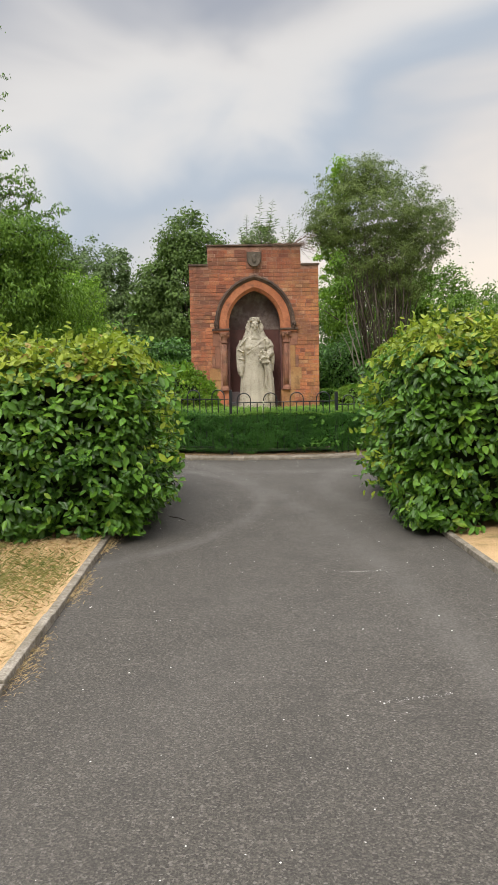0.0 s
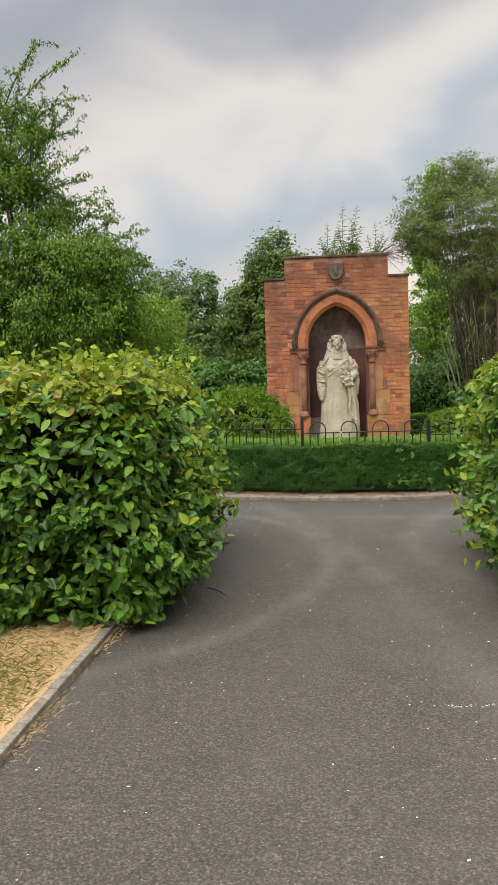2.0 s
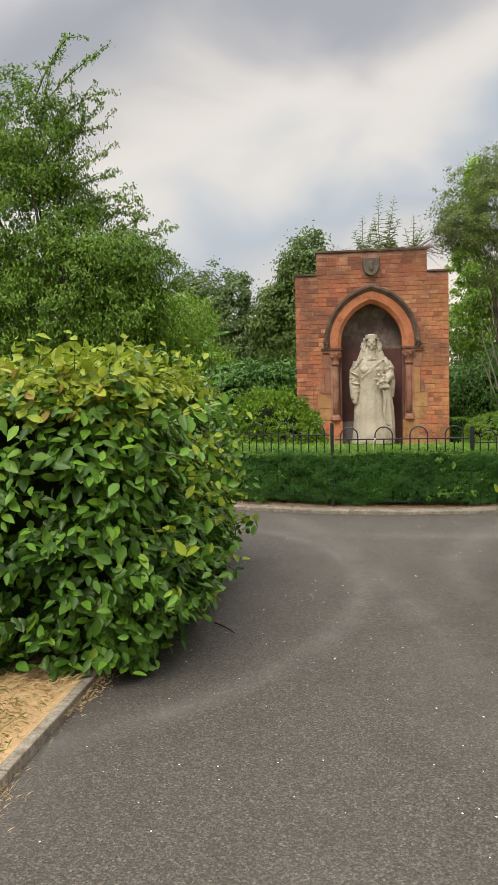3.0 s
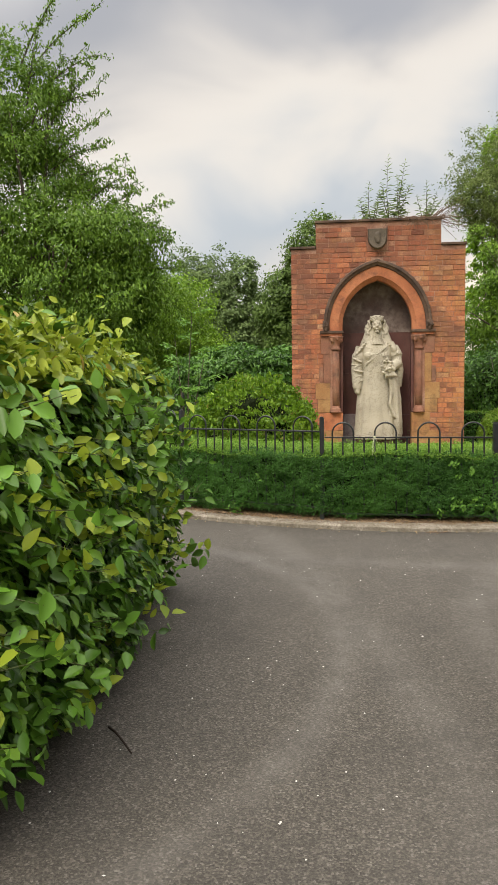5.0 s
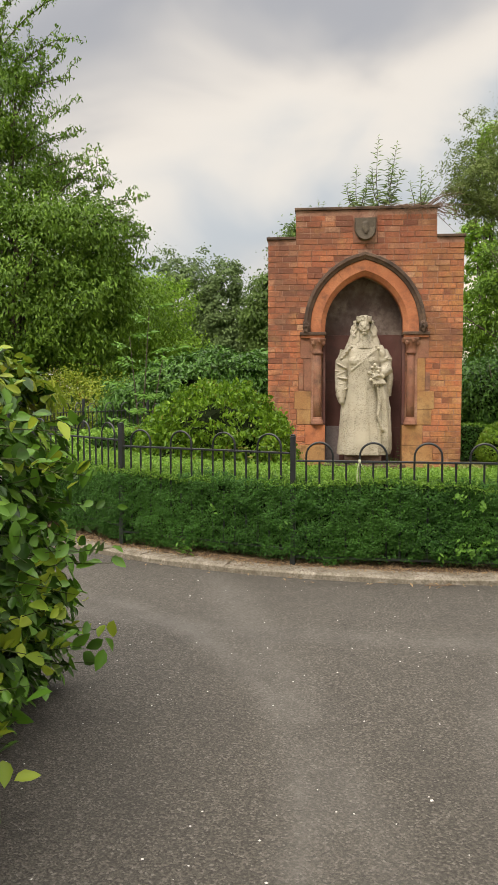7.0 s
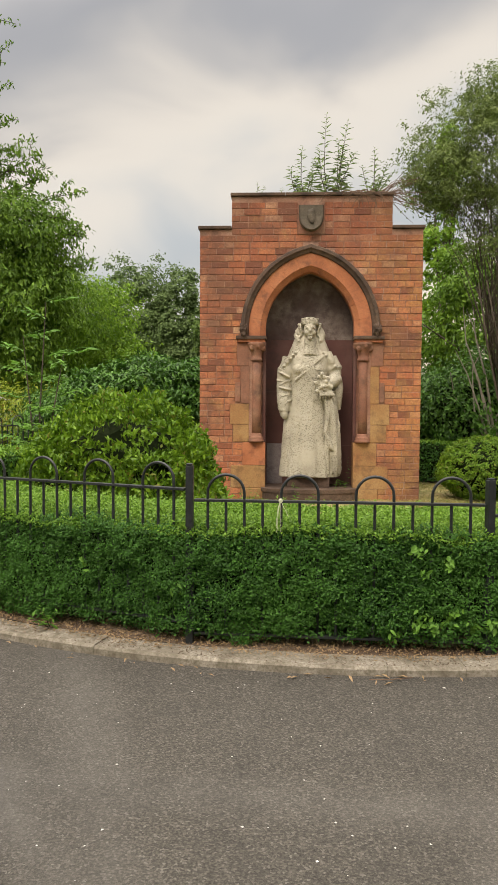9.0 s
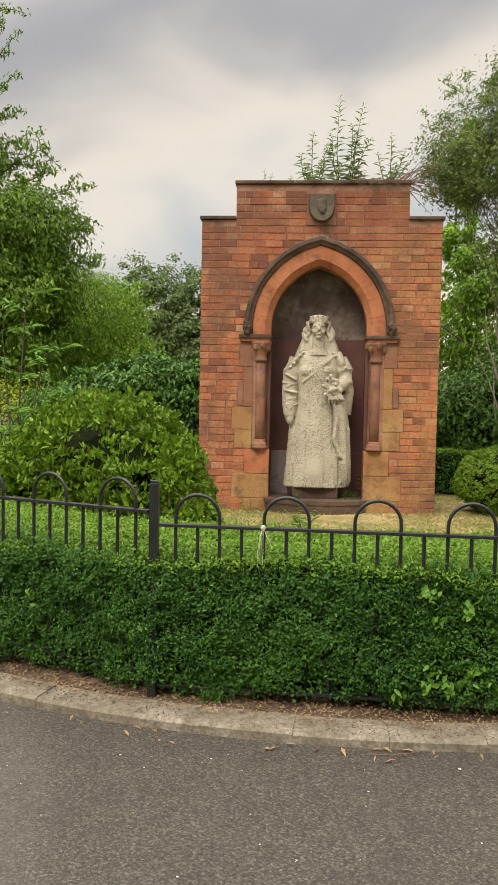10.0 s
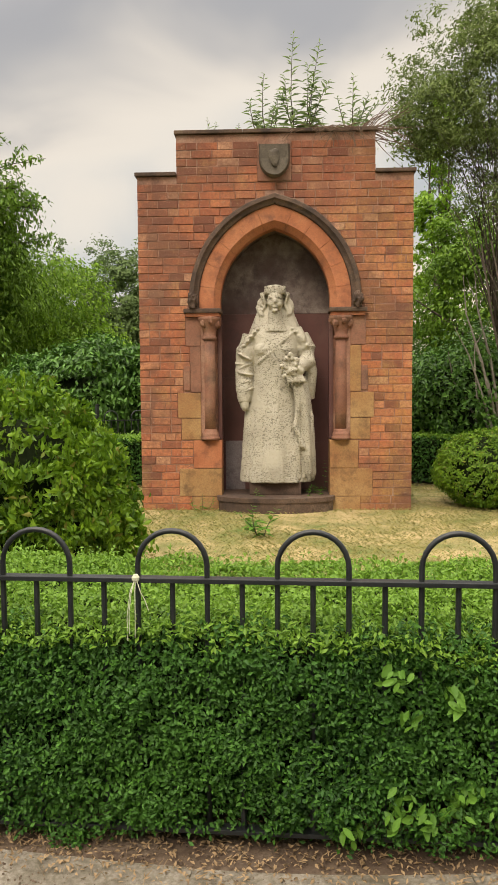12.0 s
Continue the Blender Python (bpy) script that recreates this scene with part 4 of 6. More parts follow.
def railing_panel():
    """One straight panel, from its post at the one end, along local x, the middle at the origin."""
    e = thing("railing_panel", "black iron railing panel with hooped tops in the hedge", "railing", "railing round the bed")
    L = 2 * HALF
    p = L / 16
    post = part("post", boxed(-HALF - 0.021, -HALF + 0.021, -0.021, 0.021, 0.0, 1.062, 0.004), IRON, e)
    part("post_cap", boxed(-HALF - 0.017, -HALF + 0.017, -0.017, 0.017, 1.062, 1.074, 0.004), IRON, post)
    part("top_rail", boxed(-HALF + 0.027, HALF - 0.027, -0.02, 0.02, RAIL_Z - 0.007, RAIL_Z + 0.007, 0.002), IRON, e)
    part("bottom_rail", boxed(-HALF + 0.027, HALF - 0.027, -0.02, 0.02, 0.105, 0.119, 0.002), IRON, e)
    bar_me = hoop_me = None
    for k in range(2, 15, 2):
        if bar_me is None:
            bm = bmesh.new()
            tube(bm, [(0, 0, 0.119), (0, 0, RAIL_Z - 0.007)], [0.0085, 0.0085], 8)
            bar_me = bpy.data.meshes.new("bar")
            bm.to_mesh(bar_me); bm.free()
            bar_me.materials.append(IRON)
        ob = new("bar", bar_me); ob.parent = e
        ob.location = (-HALF + k * p, 0, 0)
    for k in range(1, 16, 4):
        if hoop_me is None:
            bm = bmesh.new()
            top = RAIL_Z + 0.145 - p
            pts = [(-p, 0, 0.119), (-p, 0, 0.5), (-p, 0, top)] + [(-p * math.cos(t), 0, top + p * math.sin(t)) for t in (math.pi * i / 14 for i in range(1, 14))] + [(p, 0, top), (p, 0, 0.5), (p, 0, 0.119)]
            tube(bm, pts, [0.0085] * len(pts), 8)
            hoop_me = bpy.data.meshes.new("hoop")
            bm.to_mesh(hoop_me); bm.free()
            hoop_me.materials.append(IRON); hoop_me.shade_smooth()
        ob = new("hoop", hoop_me); ob.parent = e
        ob.location = (-HALF + (k + 1) * p, 0, 0)
    return e


def panel_step(a):
    """How far a panel whose middle lies at the angle a stands above the middle one."""
    return -0.036 * R_FENCE * math.sin(a - PHI0 - 0.5 * STEP)


def panel_pose(j):
    a = PHI0 + (j + 0.5) * STEP
    r = R_FENCE * math.cos(STEP / 2)
    # the panels step down towards the east
    return Matrix.Translation((CX + r * math.sin(a), CY - r * math.cos(a), panel_step(a))) @ Matrix.Rotation(a, 4, "Z")


panel = railing_panel()
panel.matrix_world = panel_pose(0)
for j in range(1, N_PAN):
    copy_thing(panel, panel_pose(j))

# ---------------------------------------------------------------- clipped hedge in the railing
HEDGE_TOP, HEDGE_OUT, HEDGE_IN = 0.735, 4.98, 4.10


def wob(p, f, a, s=0.0):
    """Slow unevenness for whole arrays of points."""
    return a * (np.sin(p[:, 0] * f + s) * np.sin(p[:, 1] * f * 1.13 + 1.7 * s + 0.6) + 0.6 * np.sin(p[:, 2] * f * 1.7 + p[:, 0] * f * 0.6 + s))


def ring_hedge():
    e = thing("clipped_hedge", "low clipped privet hedge growing through the railing", "hedge")
    # solid core, near black to stand for the shade inside
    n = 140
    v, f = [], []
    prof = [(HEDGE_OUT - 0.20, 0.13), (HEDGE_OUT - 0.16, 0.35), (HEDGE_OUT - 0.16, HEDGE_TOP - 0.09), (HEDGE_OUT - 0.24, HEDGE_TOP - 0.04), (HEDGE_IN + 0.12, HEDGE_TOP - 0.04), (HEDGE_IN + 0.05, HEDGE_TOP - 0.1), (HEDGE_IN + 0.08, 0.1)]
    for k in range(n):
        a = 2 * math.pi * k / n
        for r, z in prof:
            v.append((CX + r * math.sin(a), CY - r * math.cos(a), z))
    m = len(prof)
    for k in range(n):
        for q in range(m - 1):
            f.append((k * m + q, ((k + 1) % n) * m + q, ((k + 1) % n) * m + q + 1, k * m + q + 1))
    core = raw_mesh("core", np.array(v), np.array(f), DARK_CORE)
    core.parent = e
    g = np.random.default_rng(3)

    def face(count, a0, a1, size, seed, name="leaves", per=16):
        """Leaves gathered on twig ends, some proud, some sunk, with dark gaps between."""
        m = count // per
        a = g.uniform(a0, a1, m)
        z = 0.10 + (HEDGE_TOP - 0.12) * g.uniform(0, 1, m) ** 0.9 + 0.03 * np.sin(a * 31) * np.sin(a * 12.7)
        sunk = g.uniform(0, 1, m) ** 1.6 * 0.085 + (g.uniform(0, 1, m) < 0.04) * 0.05
        a, z, sunk = (np.repeat(k, per) for k in (a, z, sunk))
        n = len(a)
        off = g.normal(0, 1, (n, 3)) * size * np.array([1.0, 0.8, 0.9])
        a, z = a + off[:, 0] / R_FENCE, np.maximum(z + off[:, 2], 0.075 + 0.02 * np.sin(a * 53))
        round_off = np.clip((z - (HEDGE_TOP - 0.10)) / 0.1, 0, 1) ** 2 * 0.06
        under = np.clip((0.24 - z) / 0.12, 0, 1) * 0.015
        loc = (a - PHI0) % STEP - STEP / 2
        chord = R_FENCE * math.cos(STEP / 2) / np.cos(loc) + 0.055
        r = chord - sunk + off[:, 1] * 0.8 - round_off - under + wob(np.stack([a * R_FENCE, z, z], 1), 5.0, 0.018) + wob(np.stack([a * R_FENCE, z * 1.2, z], 1), 13.0, 0.014, 2.0)
        at = np.stack([CX + r * np.sin(a), CY - r * np.cos(a), z], 1)
        fc = np.stack([np.sin(a), -np.cos(a), np.full(n, 0.75)], 1) + off / size * 0.25
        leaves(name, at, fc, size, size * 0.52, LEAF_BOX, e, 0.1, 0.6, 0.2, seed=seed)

    def top(count, a0, a1, size, seed):
        a = g.uniform(a0, a1, count)
        loc = (a - PHI0) % STEP - STEP / 2
        rim = R_FENCE * math.cos(STEP / 2) / np.cos(loc) + 0.055
        r = HEDGE_IN + (rim - HEDGE_IN) * g.uniform(0, 1, count)
        edge = np.clip((0.10 - (rim - r)) / 0.1, 0, 1) ** 2 * 0.035
        q = np.stack([r * np.sin(a), r * np.cos(a), r], 1)
        z = HEDGE_TOP - edge - np.abs(g.normal(0, 0.022, count)) + wob(q, 4.0, 0.012) + wob(q, 17.0, 0.014, 1.0) + (g.uniform(0, 1, count) > 0.93) * g.uniform(0.01, 0.05, count)
        at = np.stack([CX + r * np.sin(a), CY - r * np.cos(a), z], 1)
        fc = np.tile(np.array([[0, -0.25, 1.0]]), (count, 1))
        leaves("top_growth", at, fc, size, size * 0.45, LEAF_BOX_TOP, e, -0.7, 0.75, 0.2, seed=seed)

    near0, near1 = radians(-50), radians(22)
    face(160000, near0, near1, 0.0185, 11, per=22)
    top(95000, near0, near1, 0.024, 12)
    face(16000, near0 - 1.2, near0, 0.05, 13)
    face(16000, near1, near1 + 1.2, 0.05, 14)
    top(22000, near1, near0 + 2 * math.pi, 0.075, 15)
    # inner flank of the far side
    m = 16000
    a = g.uniform(radians(70), radians(300), m)
    z = g.uniform(0.08, HEDGE_TOP, m)
    r = HEDGE_IN + np.abs(g.normal(0, 0.03, m))
    leaves("inner_leaves", np.stack([CX + r * np.sin(a), CY - r * np.cos(a), z], 1), np.stack([-np.sin(a), np.cos(a), np.full(m, 0.5)], 1), 0.06, 0.03, LEAF_BOX, e, 0.1, 0.6, 0.2, seed=16)
    return e


ring_hedge()

# ---------------------------------------------------------------- tall hornbeam hedges beside the path


def tall_hedge(x0, x1, y0, y1, h, path_side, seed, label, skew):
    """A block hedge; path_side: +1 where the path runs along its x1 face, -1 along x0; skew: how far its far end stands off sideways."""
    e = thing("hornbeam_hedge", label, "hedge", "tall hedges beside the path")
    g = np.random.default_rng(seed)
    # filler block whose near-black colour acts as shade behind the leaves
    bm = bmesh.new()
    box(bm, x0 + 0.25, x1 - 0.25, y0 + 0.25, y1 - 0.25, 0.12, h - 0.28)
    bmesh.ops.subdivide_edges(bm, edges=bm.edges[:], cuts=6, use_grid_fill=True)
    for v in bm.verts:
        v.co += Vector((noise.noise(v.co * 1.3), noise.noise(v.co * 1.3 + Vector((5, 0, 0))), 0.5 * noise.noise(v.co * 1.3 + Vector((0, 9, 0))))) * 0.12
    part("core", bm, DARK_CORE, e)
    # stems at the foot
    for k in range(14):
        px = (x1 - 0.35 if path_side > 0 else x0 + 0.35) + g.uniform(-0.12, 0.12)
        py = y0 + 0.35 + (y1 - y0 - 0.7) * k / 13
        bm = bmesh.new()
        tube(bm, [(px, py, 0.0), (px + g.uniform(-0.05, 0.05), py, 0.3), (px + g.uniform(-0.1, 0.1), py + g.uniform(-0.1, 0.1), 0.8)], [0.022, 0.018, 0.012], 6)
        part("stem", bm, BARK, e)

    def sheet(n, face):
        # leaves hang in layered sprays, some proud of the face and some sunk in it
        per = 9
        m = n // per
        n = m * per
        u, w = np.repeat(g.uniform(0, 1, m), per), np.repeat(g.uniform(0, 1, m), per)
        reach = x1 - x0 if face in ("front", "back", "top") else y1 - y0
        u = np.clip(u + g.normal(0, 0.06, n) / reach, 0, 1)
        w = np.clip(w + g.normal(0, 0.022 if face != "top" else 0.05, n) / (h if face != "top" else y1 - y0), 0, 1)
        deep = np.repeat(g.uniform(0, 1, m) ** 1.4 * 0.26, per) + g.normal(0, 0.045, n) - 0.03
        zz = 0.06 + (h - 0.12) * w
        if face == "front":
            p = np.stack([x0 + (x1 - x0) * u, np.full(n, y0) + deep, zz], 1); q = np.array([[0, -1, 0.95]])
        elif face == "x1":
            p = np.stack([np.full(n, x1) - deep, y0 + (y1 - y0) * u, zz], 1); q = np.array([[1, 0, 0.95]])
        elif face == "x0":
            p = np.stack([np.full(n, x0) + deep, y0 + (y1 - y0) * u, zz], 1); q = np.array([[-1, 0, 0.95]])
        elif face == "back":
            p = np.stack([x0 + (x1 - x0) * u, np.full(n, y1) - deep, zz], 1); q = np.array([[0, 1, 0.6]])
        else:
            p = np.stack([x0 + (x1 - x0) * u, y0 + (y1 - y0) * w, h - deep], 1); q = np.array([[0, -0.15, 1]])
        q = np.tile(q, (n, 1)).astype(float)
        if face != "top":
            # leaves turn round the corners
            ex = np.clip((0.45 - ((x1 - x0) / 2 - np.abs(p[:, 0] - (x0 + x1) / 2))) / 0.45, 0, 1) * np.sign(p[:, 0] - (x0 + x1) / 2)
            ey = np.clip((0.45 - ((y1 - y0) / 2 - np.abs(p[:, 1] - (y0 + y1) / 2))) / 0.45, 0, 1) * np.sign(p[:, 1] - (y0 + y1) / 2)
            if face in ("front", "back"):
                q[:, 0] += 0.9 * ex
            else:
                q[:, 1] += 0.9 * ey
        # bulges, soft shoulders, and a foot drawn in
        flat = unit(q * (np.array([[1, 1, 0]]) if face != "top" else 1.0))
        p = p + flat * (wob(p, 2.1, 0.06, seed) + wob(p, 6.0, 0.045, seed + 1.0) + wob(p, 15.0, 0.03, seed + 2.0))[:, None]
        for ax, lo, hi in ((0, x0, x1), (1, y0, y1)):
            mid, half = (lo + hi) / 2, (hi - lo) / 2
            d = half - np.abs(p[:, ax] - mid)
            c = np.clip(0.30 - d, 0, 0.45) * np.clip(0.30 - (h - p[:, 2]), 0, 0.45) * 0.9
            p[:, 2] -= c
            p[:, ax] -= np.sign(p[:, ax] - mid) * c
        cx_, cy_ = (x0 + x1) / 2, (y0 + y1) / 2
        dx_ = (x1 - x0) / 2 - np.abs(p[:, 0] - cx_); dy_ = (y1 - y0) / 2 - np.abs(p[:, 1] - cy_)
        c = np.clip(0.35 - dx_, 0, 0.5) * np.clip(0.35 - dy_, 0, 0.5) * 0.25
        p[:, 0] -= np.sign(p[:, 0] - cx_) * c; p[:, 1] -= np.sign(p[:, 1] - cy_) * c
        foot = np.clip(0.30 - p[:, 2], 0, 0.3) * 0.15
        p -= q * foot[:, None] * np.array([[1, 1, 0]])
        p[:, 2] = np.maximum(p[:, 2], 0.045)
        return p, q

    side = "x1" if path_side > 0 else "x0"
    faces = (("front", 13000), (side, 12000), ("top", 17000), ("back", 4500), ("x0" if path_side > 0 else "x1", 4500))
    ps, qs = zip(*(sheet(n, f) for f, n in faces))
    p, q = np.concatenate(ps), np.concatenate(qs)
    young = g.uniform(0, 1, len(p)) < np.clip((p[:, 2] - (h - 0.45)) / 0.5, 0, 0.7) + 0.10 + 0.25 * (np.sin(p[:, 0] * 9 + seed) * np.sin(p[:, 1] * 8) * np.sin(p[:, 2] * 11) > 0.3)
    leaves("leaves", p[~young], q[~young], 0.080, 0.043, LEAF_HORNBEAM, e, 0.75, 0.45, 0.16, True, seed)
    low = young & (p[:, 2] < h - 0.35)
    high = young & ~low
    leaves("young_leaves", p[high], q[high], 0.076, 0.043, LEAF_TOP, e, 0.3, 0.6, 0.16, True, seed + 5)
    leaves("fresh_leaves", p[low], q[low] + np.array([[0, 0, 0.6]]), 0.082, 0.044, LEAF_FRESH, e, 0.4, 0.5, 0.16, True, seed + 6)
    # shoots standing out of the top and side
    for k in range(420):
        on_top = k < 220
        if on_top:
            s = Vector((g.uniform(x0 + 0.1, x1 - 0.1), g.uniform(y0 + 0.1, min(y1, y0 + 2.6)), h - 0.06))
            d = Vector((g.uniform(-0.5, 0.5), g.uniform(-0.5, 0.5), 1)).normalized() * g.uniform(0.06, 0.30) * (0.6 + 0.4 * g.uniform(0, 1))
        else:
            s = Vector(((x1 if path_side > 0 else x0) - 0.05 * path_side, g.uniform(y0 + 0.1, y1 - 0.1), g.uniform(0.22, h - 0.3)))
            d = Vector((path_side, g.uniform(-0.6, 0.4), g.uniform(-0.45, 0.35))).normalized() * g.uniform(0.10, 0.34)
        bm = bmesh.new()
        tube(bm, [s - d * 0.5, s + d * 0.5, s + d], [0.003, 0.0025, 0.001], 4)
        sh = part("shoot", bm, GREEN_STEM, e)
        m = 6
        tt = np.linspace(0.15, 1.05, m)
        at = np.array(s)[None] + np.array(d)[None] * tt[:, None] + g.normal(0, 0.014, (m, 3))
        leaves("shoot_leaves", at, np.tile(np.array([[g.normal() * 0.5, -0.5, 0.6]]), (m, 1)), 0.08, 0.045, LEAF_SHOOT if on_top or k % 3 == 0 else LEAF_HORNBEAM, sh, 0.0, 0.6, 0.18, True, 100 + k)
    # the whole block leans sideways towards its far end
    shear = Matrix.Identity(4)
    shear[0][1], shear[0][3] = skew / (y1 - y0), -skew * y0 / (y1 - y0)
    for ob in [k for c in e.children for k in (c, *c.children)]:
        ob.data.transform(shear)
    return e


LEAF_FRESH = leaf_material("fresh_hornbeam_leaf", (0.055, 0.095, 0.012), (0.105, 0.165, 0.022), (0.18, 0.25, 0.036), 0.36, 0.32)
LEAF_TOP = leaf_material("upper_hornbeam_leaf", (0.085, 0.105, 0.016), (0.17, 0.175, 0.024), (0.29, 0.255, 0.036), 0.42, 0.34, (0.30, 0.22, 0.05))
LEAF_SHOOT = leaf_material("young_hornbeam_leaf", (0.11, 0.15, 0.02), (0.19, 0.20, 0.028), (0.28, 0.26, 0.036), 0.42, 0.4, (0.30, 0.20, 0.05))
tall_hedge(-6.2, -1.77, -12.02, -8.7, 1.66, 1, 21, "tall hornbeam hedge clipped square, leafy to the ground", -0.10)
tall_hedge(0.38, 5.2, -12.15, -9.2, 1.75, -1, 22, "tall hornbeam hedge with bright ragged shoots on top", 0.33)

# ---------------------------------------------------------------- trees and shrubs


def crown_points(blobs, count, clump, seed, shell=0.55, flat=0.7, rough=0.22, per=70):
    """Leaf places gathered in clumps over and inside a few ovals; returns places, ways and clump middles."""
    g = np.random.default_rng(seed)
    vol = np.array([b[3] * b[4] * b[5] for b in blobs]) ** (2 / 3)
    share = vol / vol.sum()
    P, Q, C = [], [], []
    for b, s in zip(blobs, share):
        c0, rad = np.array(b[:3]), np.array(b[3:6])
        nc = max(6, int(count * s / per))
        d = unit(g.normal(0, 1, (nc, 3)))
        rr = g.uniform(shell, 1.0, (nc, 1)) ** 0.7
        lump = 1 + rough * np.sin(d[:, :1] * 5 + seed) * np.sin(d[:, 2:3] * 6 + 2 * seed) + g.normal(0, rough * 0.27, (nc, 1))
        cen = c0 + d * rr * rad * lump
        size = clump * g.uniform(0.6, 1.35, (nc, 1))
        off = g.normal(0, 0.5, (nc, per, 3)) * size[:, None] * np.array([1, 1, flat])
        p = cen[:, None] + off
        q = d[:, None] * 0.8 + off / (size[:, None] + 1e-3) * 0.4 + np.array([0, 0, 0.55])
        P.append(p.reshape(-1, 3)); Q.append(np.broadcast_to(q, p.shape).reshape(-1, 3)); C.append(cen)
    return np.concatenate(P), np.concatenate(Q), np.concatenate(C)


def tree(name, label, at, blobs, material, leaf, count, trunk, clump=0.45, seed=1, limbs=26, stems=1, category="tree", aspect=0.5, hang=0.5, group="", shell=0.55, fan=0.12, flat=0.7, twig=0.4, rough=0.22, fork=0.35, upright=False, core=0.0, per=70):
    e = thing(name, label, category, group)
    g = np.random.default_rng(seed)
    P, Q, C = crown_points(blobs, count, clump, seed, shell, flat, rough, per)
    P[:, 2] = np.maximum(P[:, 2], 0.08)
    if upright:
        Q = g.normal(0, 1, Q.shape) * np.array([1, 1, 0.15]) + Q * np.array([0.5, 0.5, 0.0])
    leaves("crown", P, Q, leaf, leaf * aspect, material, e, hang, 0.6, 0.2, seed=seed)
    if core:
        # solid filling, its dark colour painted as the shade inside the shrub
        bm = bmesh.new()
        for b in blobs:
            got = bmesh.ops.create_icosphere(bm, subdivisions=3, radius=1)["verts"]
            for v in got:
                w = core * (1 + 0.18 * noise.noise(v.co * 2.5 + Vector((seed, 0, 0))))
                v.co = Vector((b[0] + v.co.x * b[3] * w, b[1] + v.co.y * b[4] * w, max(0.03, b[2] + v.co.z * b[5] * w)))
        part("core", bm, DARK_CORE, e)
    base = Vector(at)
    mean = Vector(np.mean([b[:3] for b in blobs], axis=0))
    low = min(b[2] - b[5] for b in blobs)
    bm = bmesh.new()
    forks = []
    for k in range(stems):
        ang = 2 * math.pi * k / stems + 0.4
        out = Vector((math.cos(ang), math.sin(ang), 0)) * fan * (0 if stems == 1 else 1)
        top = mean.copy()
        top.z = max(low + 0.25 * (mean.z - low), at[2] + 0.4 * (mean.z - at[2]))
        if stems > 1:
            top += out * 3.2
        pts = [base + out * 0.3 - Vector((0, 0, 0.1)), base.lerp(top, 0.35) + out * 0.5 + Vector((g.normal() * 0.06, g.normal() * 0.06, 0)), base.lerp(top, 0.7) + out * 0.3 + Vector((g.normal() * 0.08, g.normal() * 0.08, 0)), top]
        r = trunk if stems == 1 else trunk * 0.6
        tube(bm, pts, [r * 1.25, r * 0.9, r * 0.75, r * 0.55], 9)
        forks.append((pts, r))
    part("trunk", bm, BARK, e, smooth=True)
    pick = g.choice(len(C), min(limbs, len(C)), replace=False)
    for k, i in enumerate(pick):
        pts, r = forks[k % len(forks)]
        j = g.uniform(fork, 1.0)
        s = pts[1].lerp(pts[3], j)
        c = Vector(C[i])
        m = s.lerp(c, 0.5) + Vector((g.normal() * 0.1, g.normal() * 0.1, 0.12 * (c - s).length))
        bm = bmesh.new()
        tube(bm, [s, s.lerp(m, 0.5), m, m.lerp(c, 0.6), c], [r * twig, r * twig * 0.8, r * twig * 0.55, r * twig * 0.35, r * twig * 0.12], 6)
        part("limb", bm, BARK, e, smooth=True)
    return e


def spray(e, start, end, n, leaf, material, seed, thick=0.012, sub=4):
    """A long thin branch with side twigs and leaves along it."""
    g = np.random.default_rng(seed)
    s, t = Vector(start), Vector(end)
    ln = (t - s).length
    bm = bmesh.new()
    mid = s.lerp(t, 0.5) + Vector((0, 0, 0.10 * ln))
    axis = [s, s.lerp(mid, 0.5) + Vector((0, 0, 0.03 * ln)), mid, mid.lerp(t, 0.6) + Vector((0, 0, 0.02 * ln)), t]
    tube(bm, axis, [thick, thick * 0.8, thick * 0.6, thick * 0.4, thick * 0.2], 5)
    P, Q = [], []
    runs = [(axis, n)]
    for k in range(sub):
        a = axis[1 + k % 3].lerp(axis[2 + k % 3], g.uniform(0, 1))
        d = ((t - s).normalized() + Vector(g.normal(0, 0.55, 3)) + Vector((0, 0, -0.2))).normalized() * ln * g.uniform(0.22, 0.42)
        tw = [a, a + d * 0.5 + Vector((0, 0, 0.03 * ln)), a + d]
        tube(bm, tw, [thick * 0.4, thick * 0.3, thick * 0.12], 4)
        runs.append((tw, n // 3))
    for line, m in runs:
        u = g.uniform(0.1, 1.0, m) * (len(line) - 1)
        i = np.minimum(u.astype(int), len(line) - 2)
        arr = np.array([tuple(v) for v in line])
        P.append(arr[i] + (arr[i + 1] - arr[i]) * (u - i)[:, None] + g.normal(0, leaf * 0.4, (m, 3)))
    P = np.concatenate(P)
    Q = g.normal(0, 0.6, (len(P), 3)) + np.array([0, -0.3, 0.6])
    b = part("branch", bm, BARK, e)
    leaves("branch_leaves", P, Q, leaf, leaf * 0.36, material, b, 1.2, 0.5, 0.2, seed=seed)


# far sycamore: some distance haze put into the leaf colour
LEAF_MID = leaf_material("part_hazed_leaf", (0.050, 0.064, 0.024), (0.080, 0.100, 0.032), (0.125, 0.145, 0.045), 0.55, 0.3)
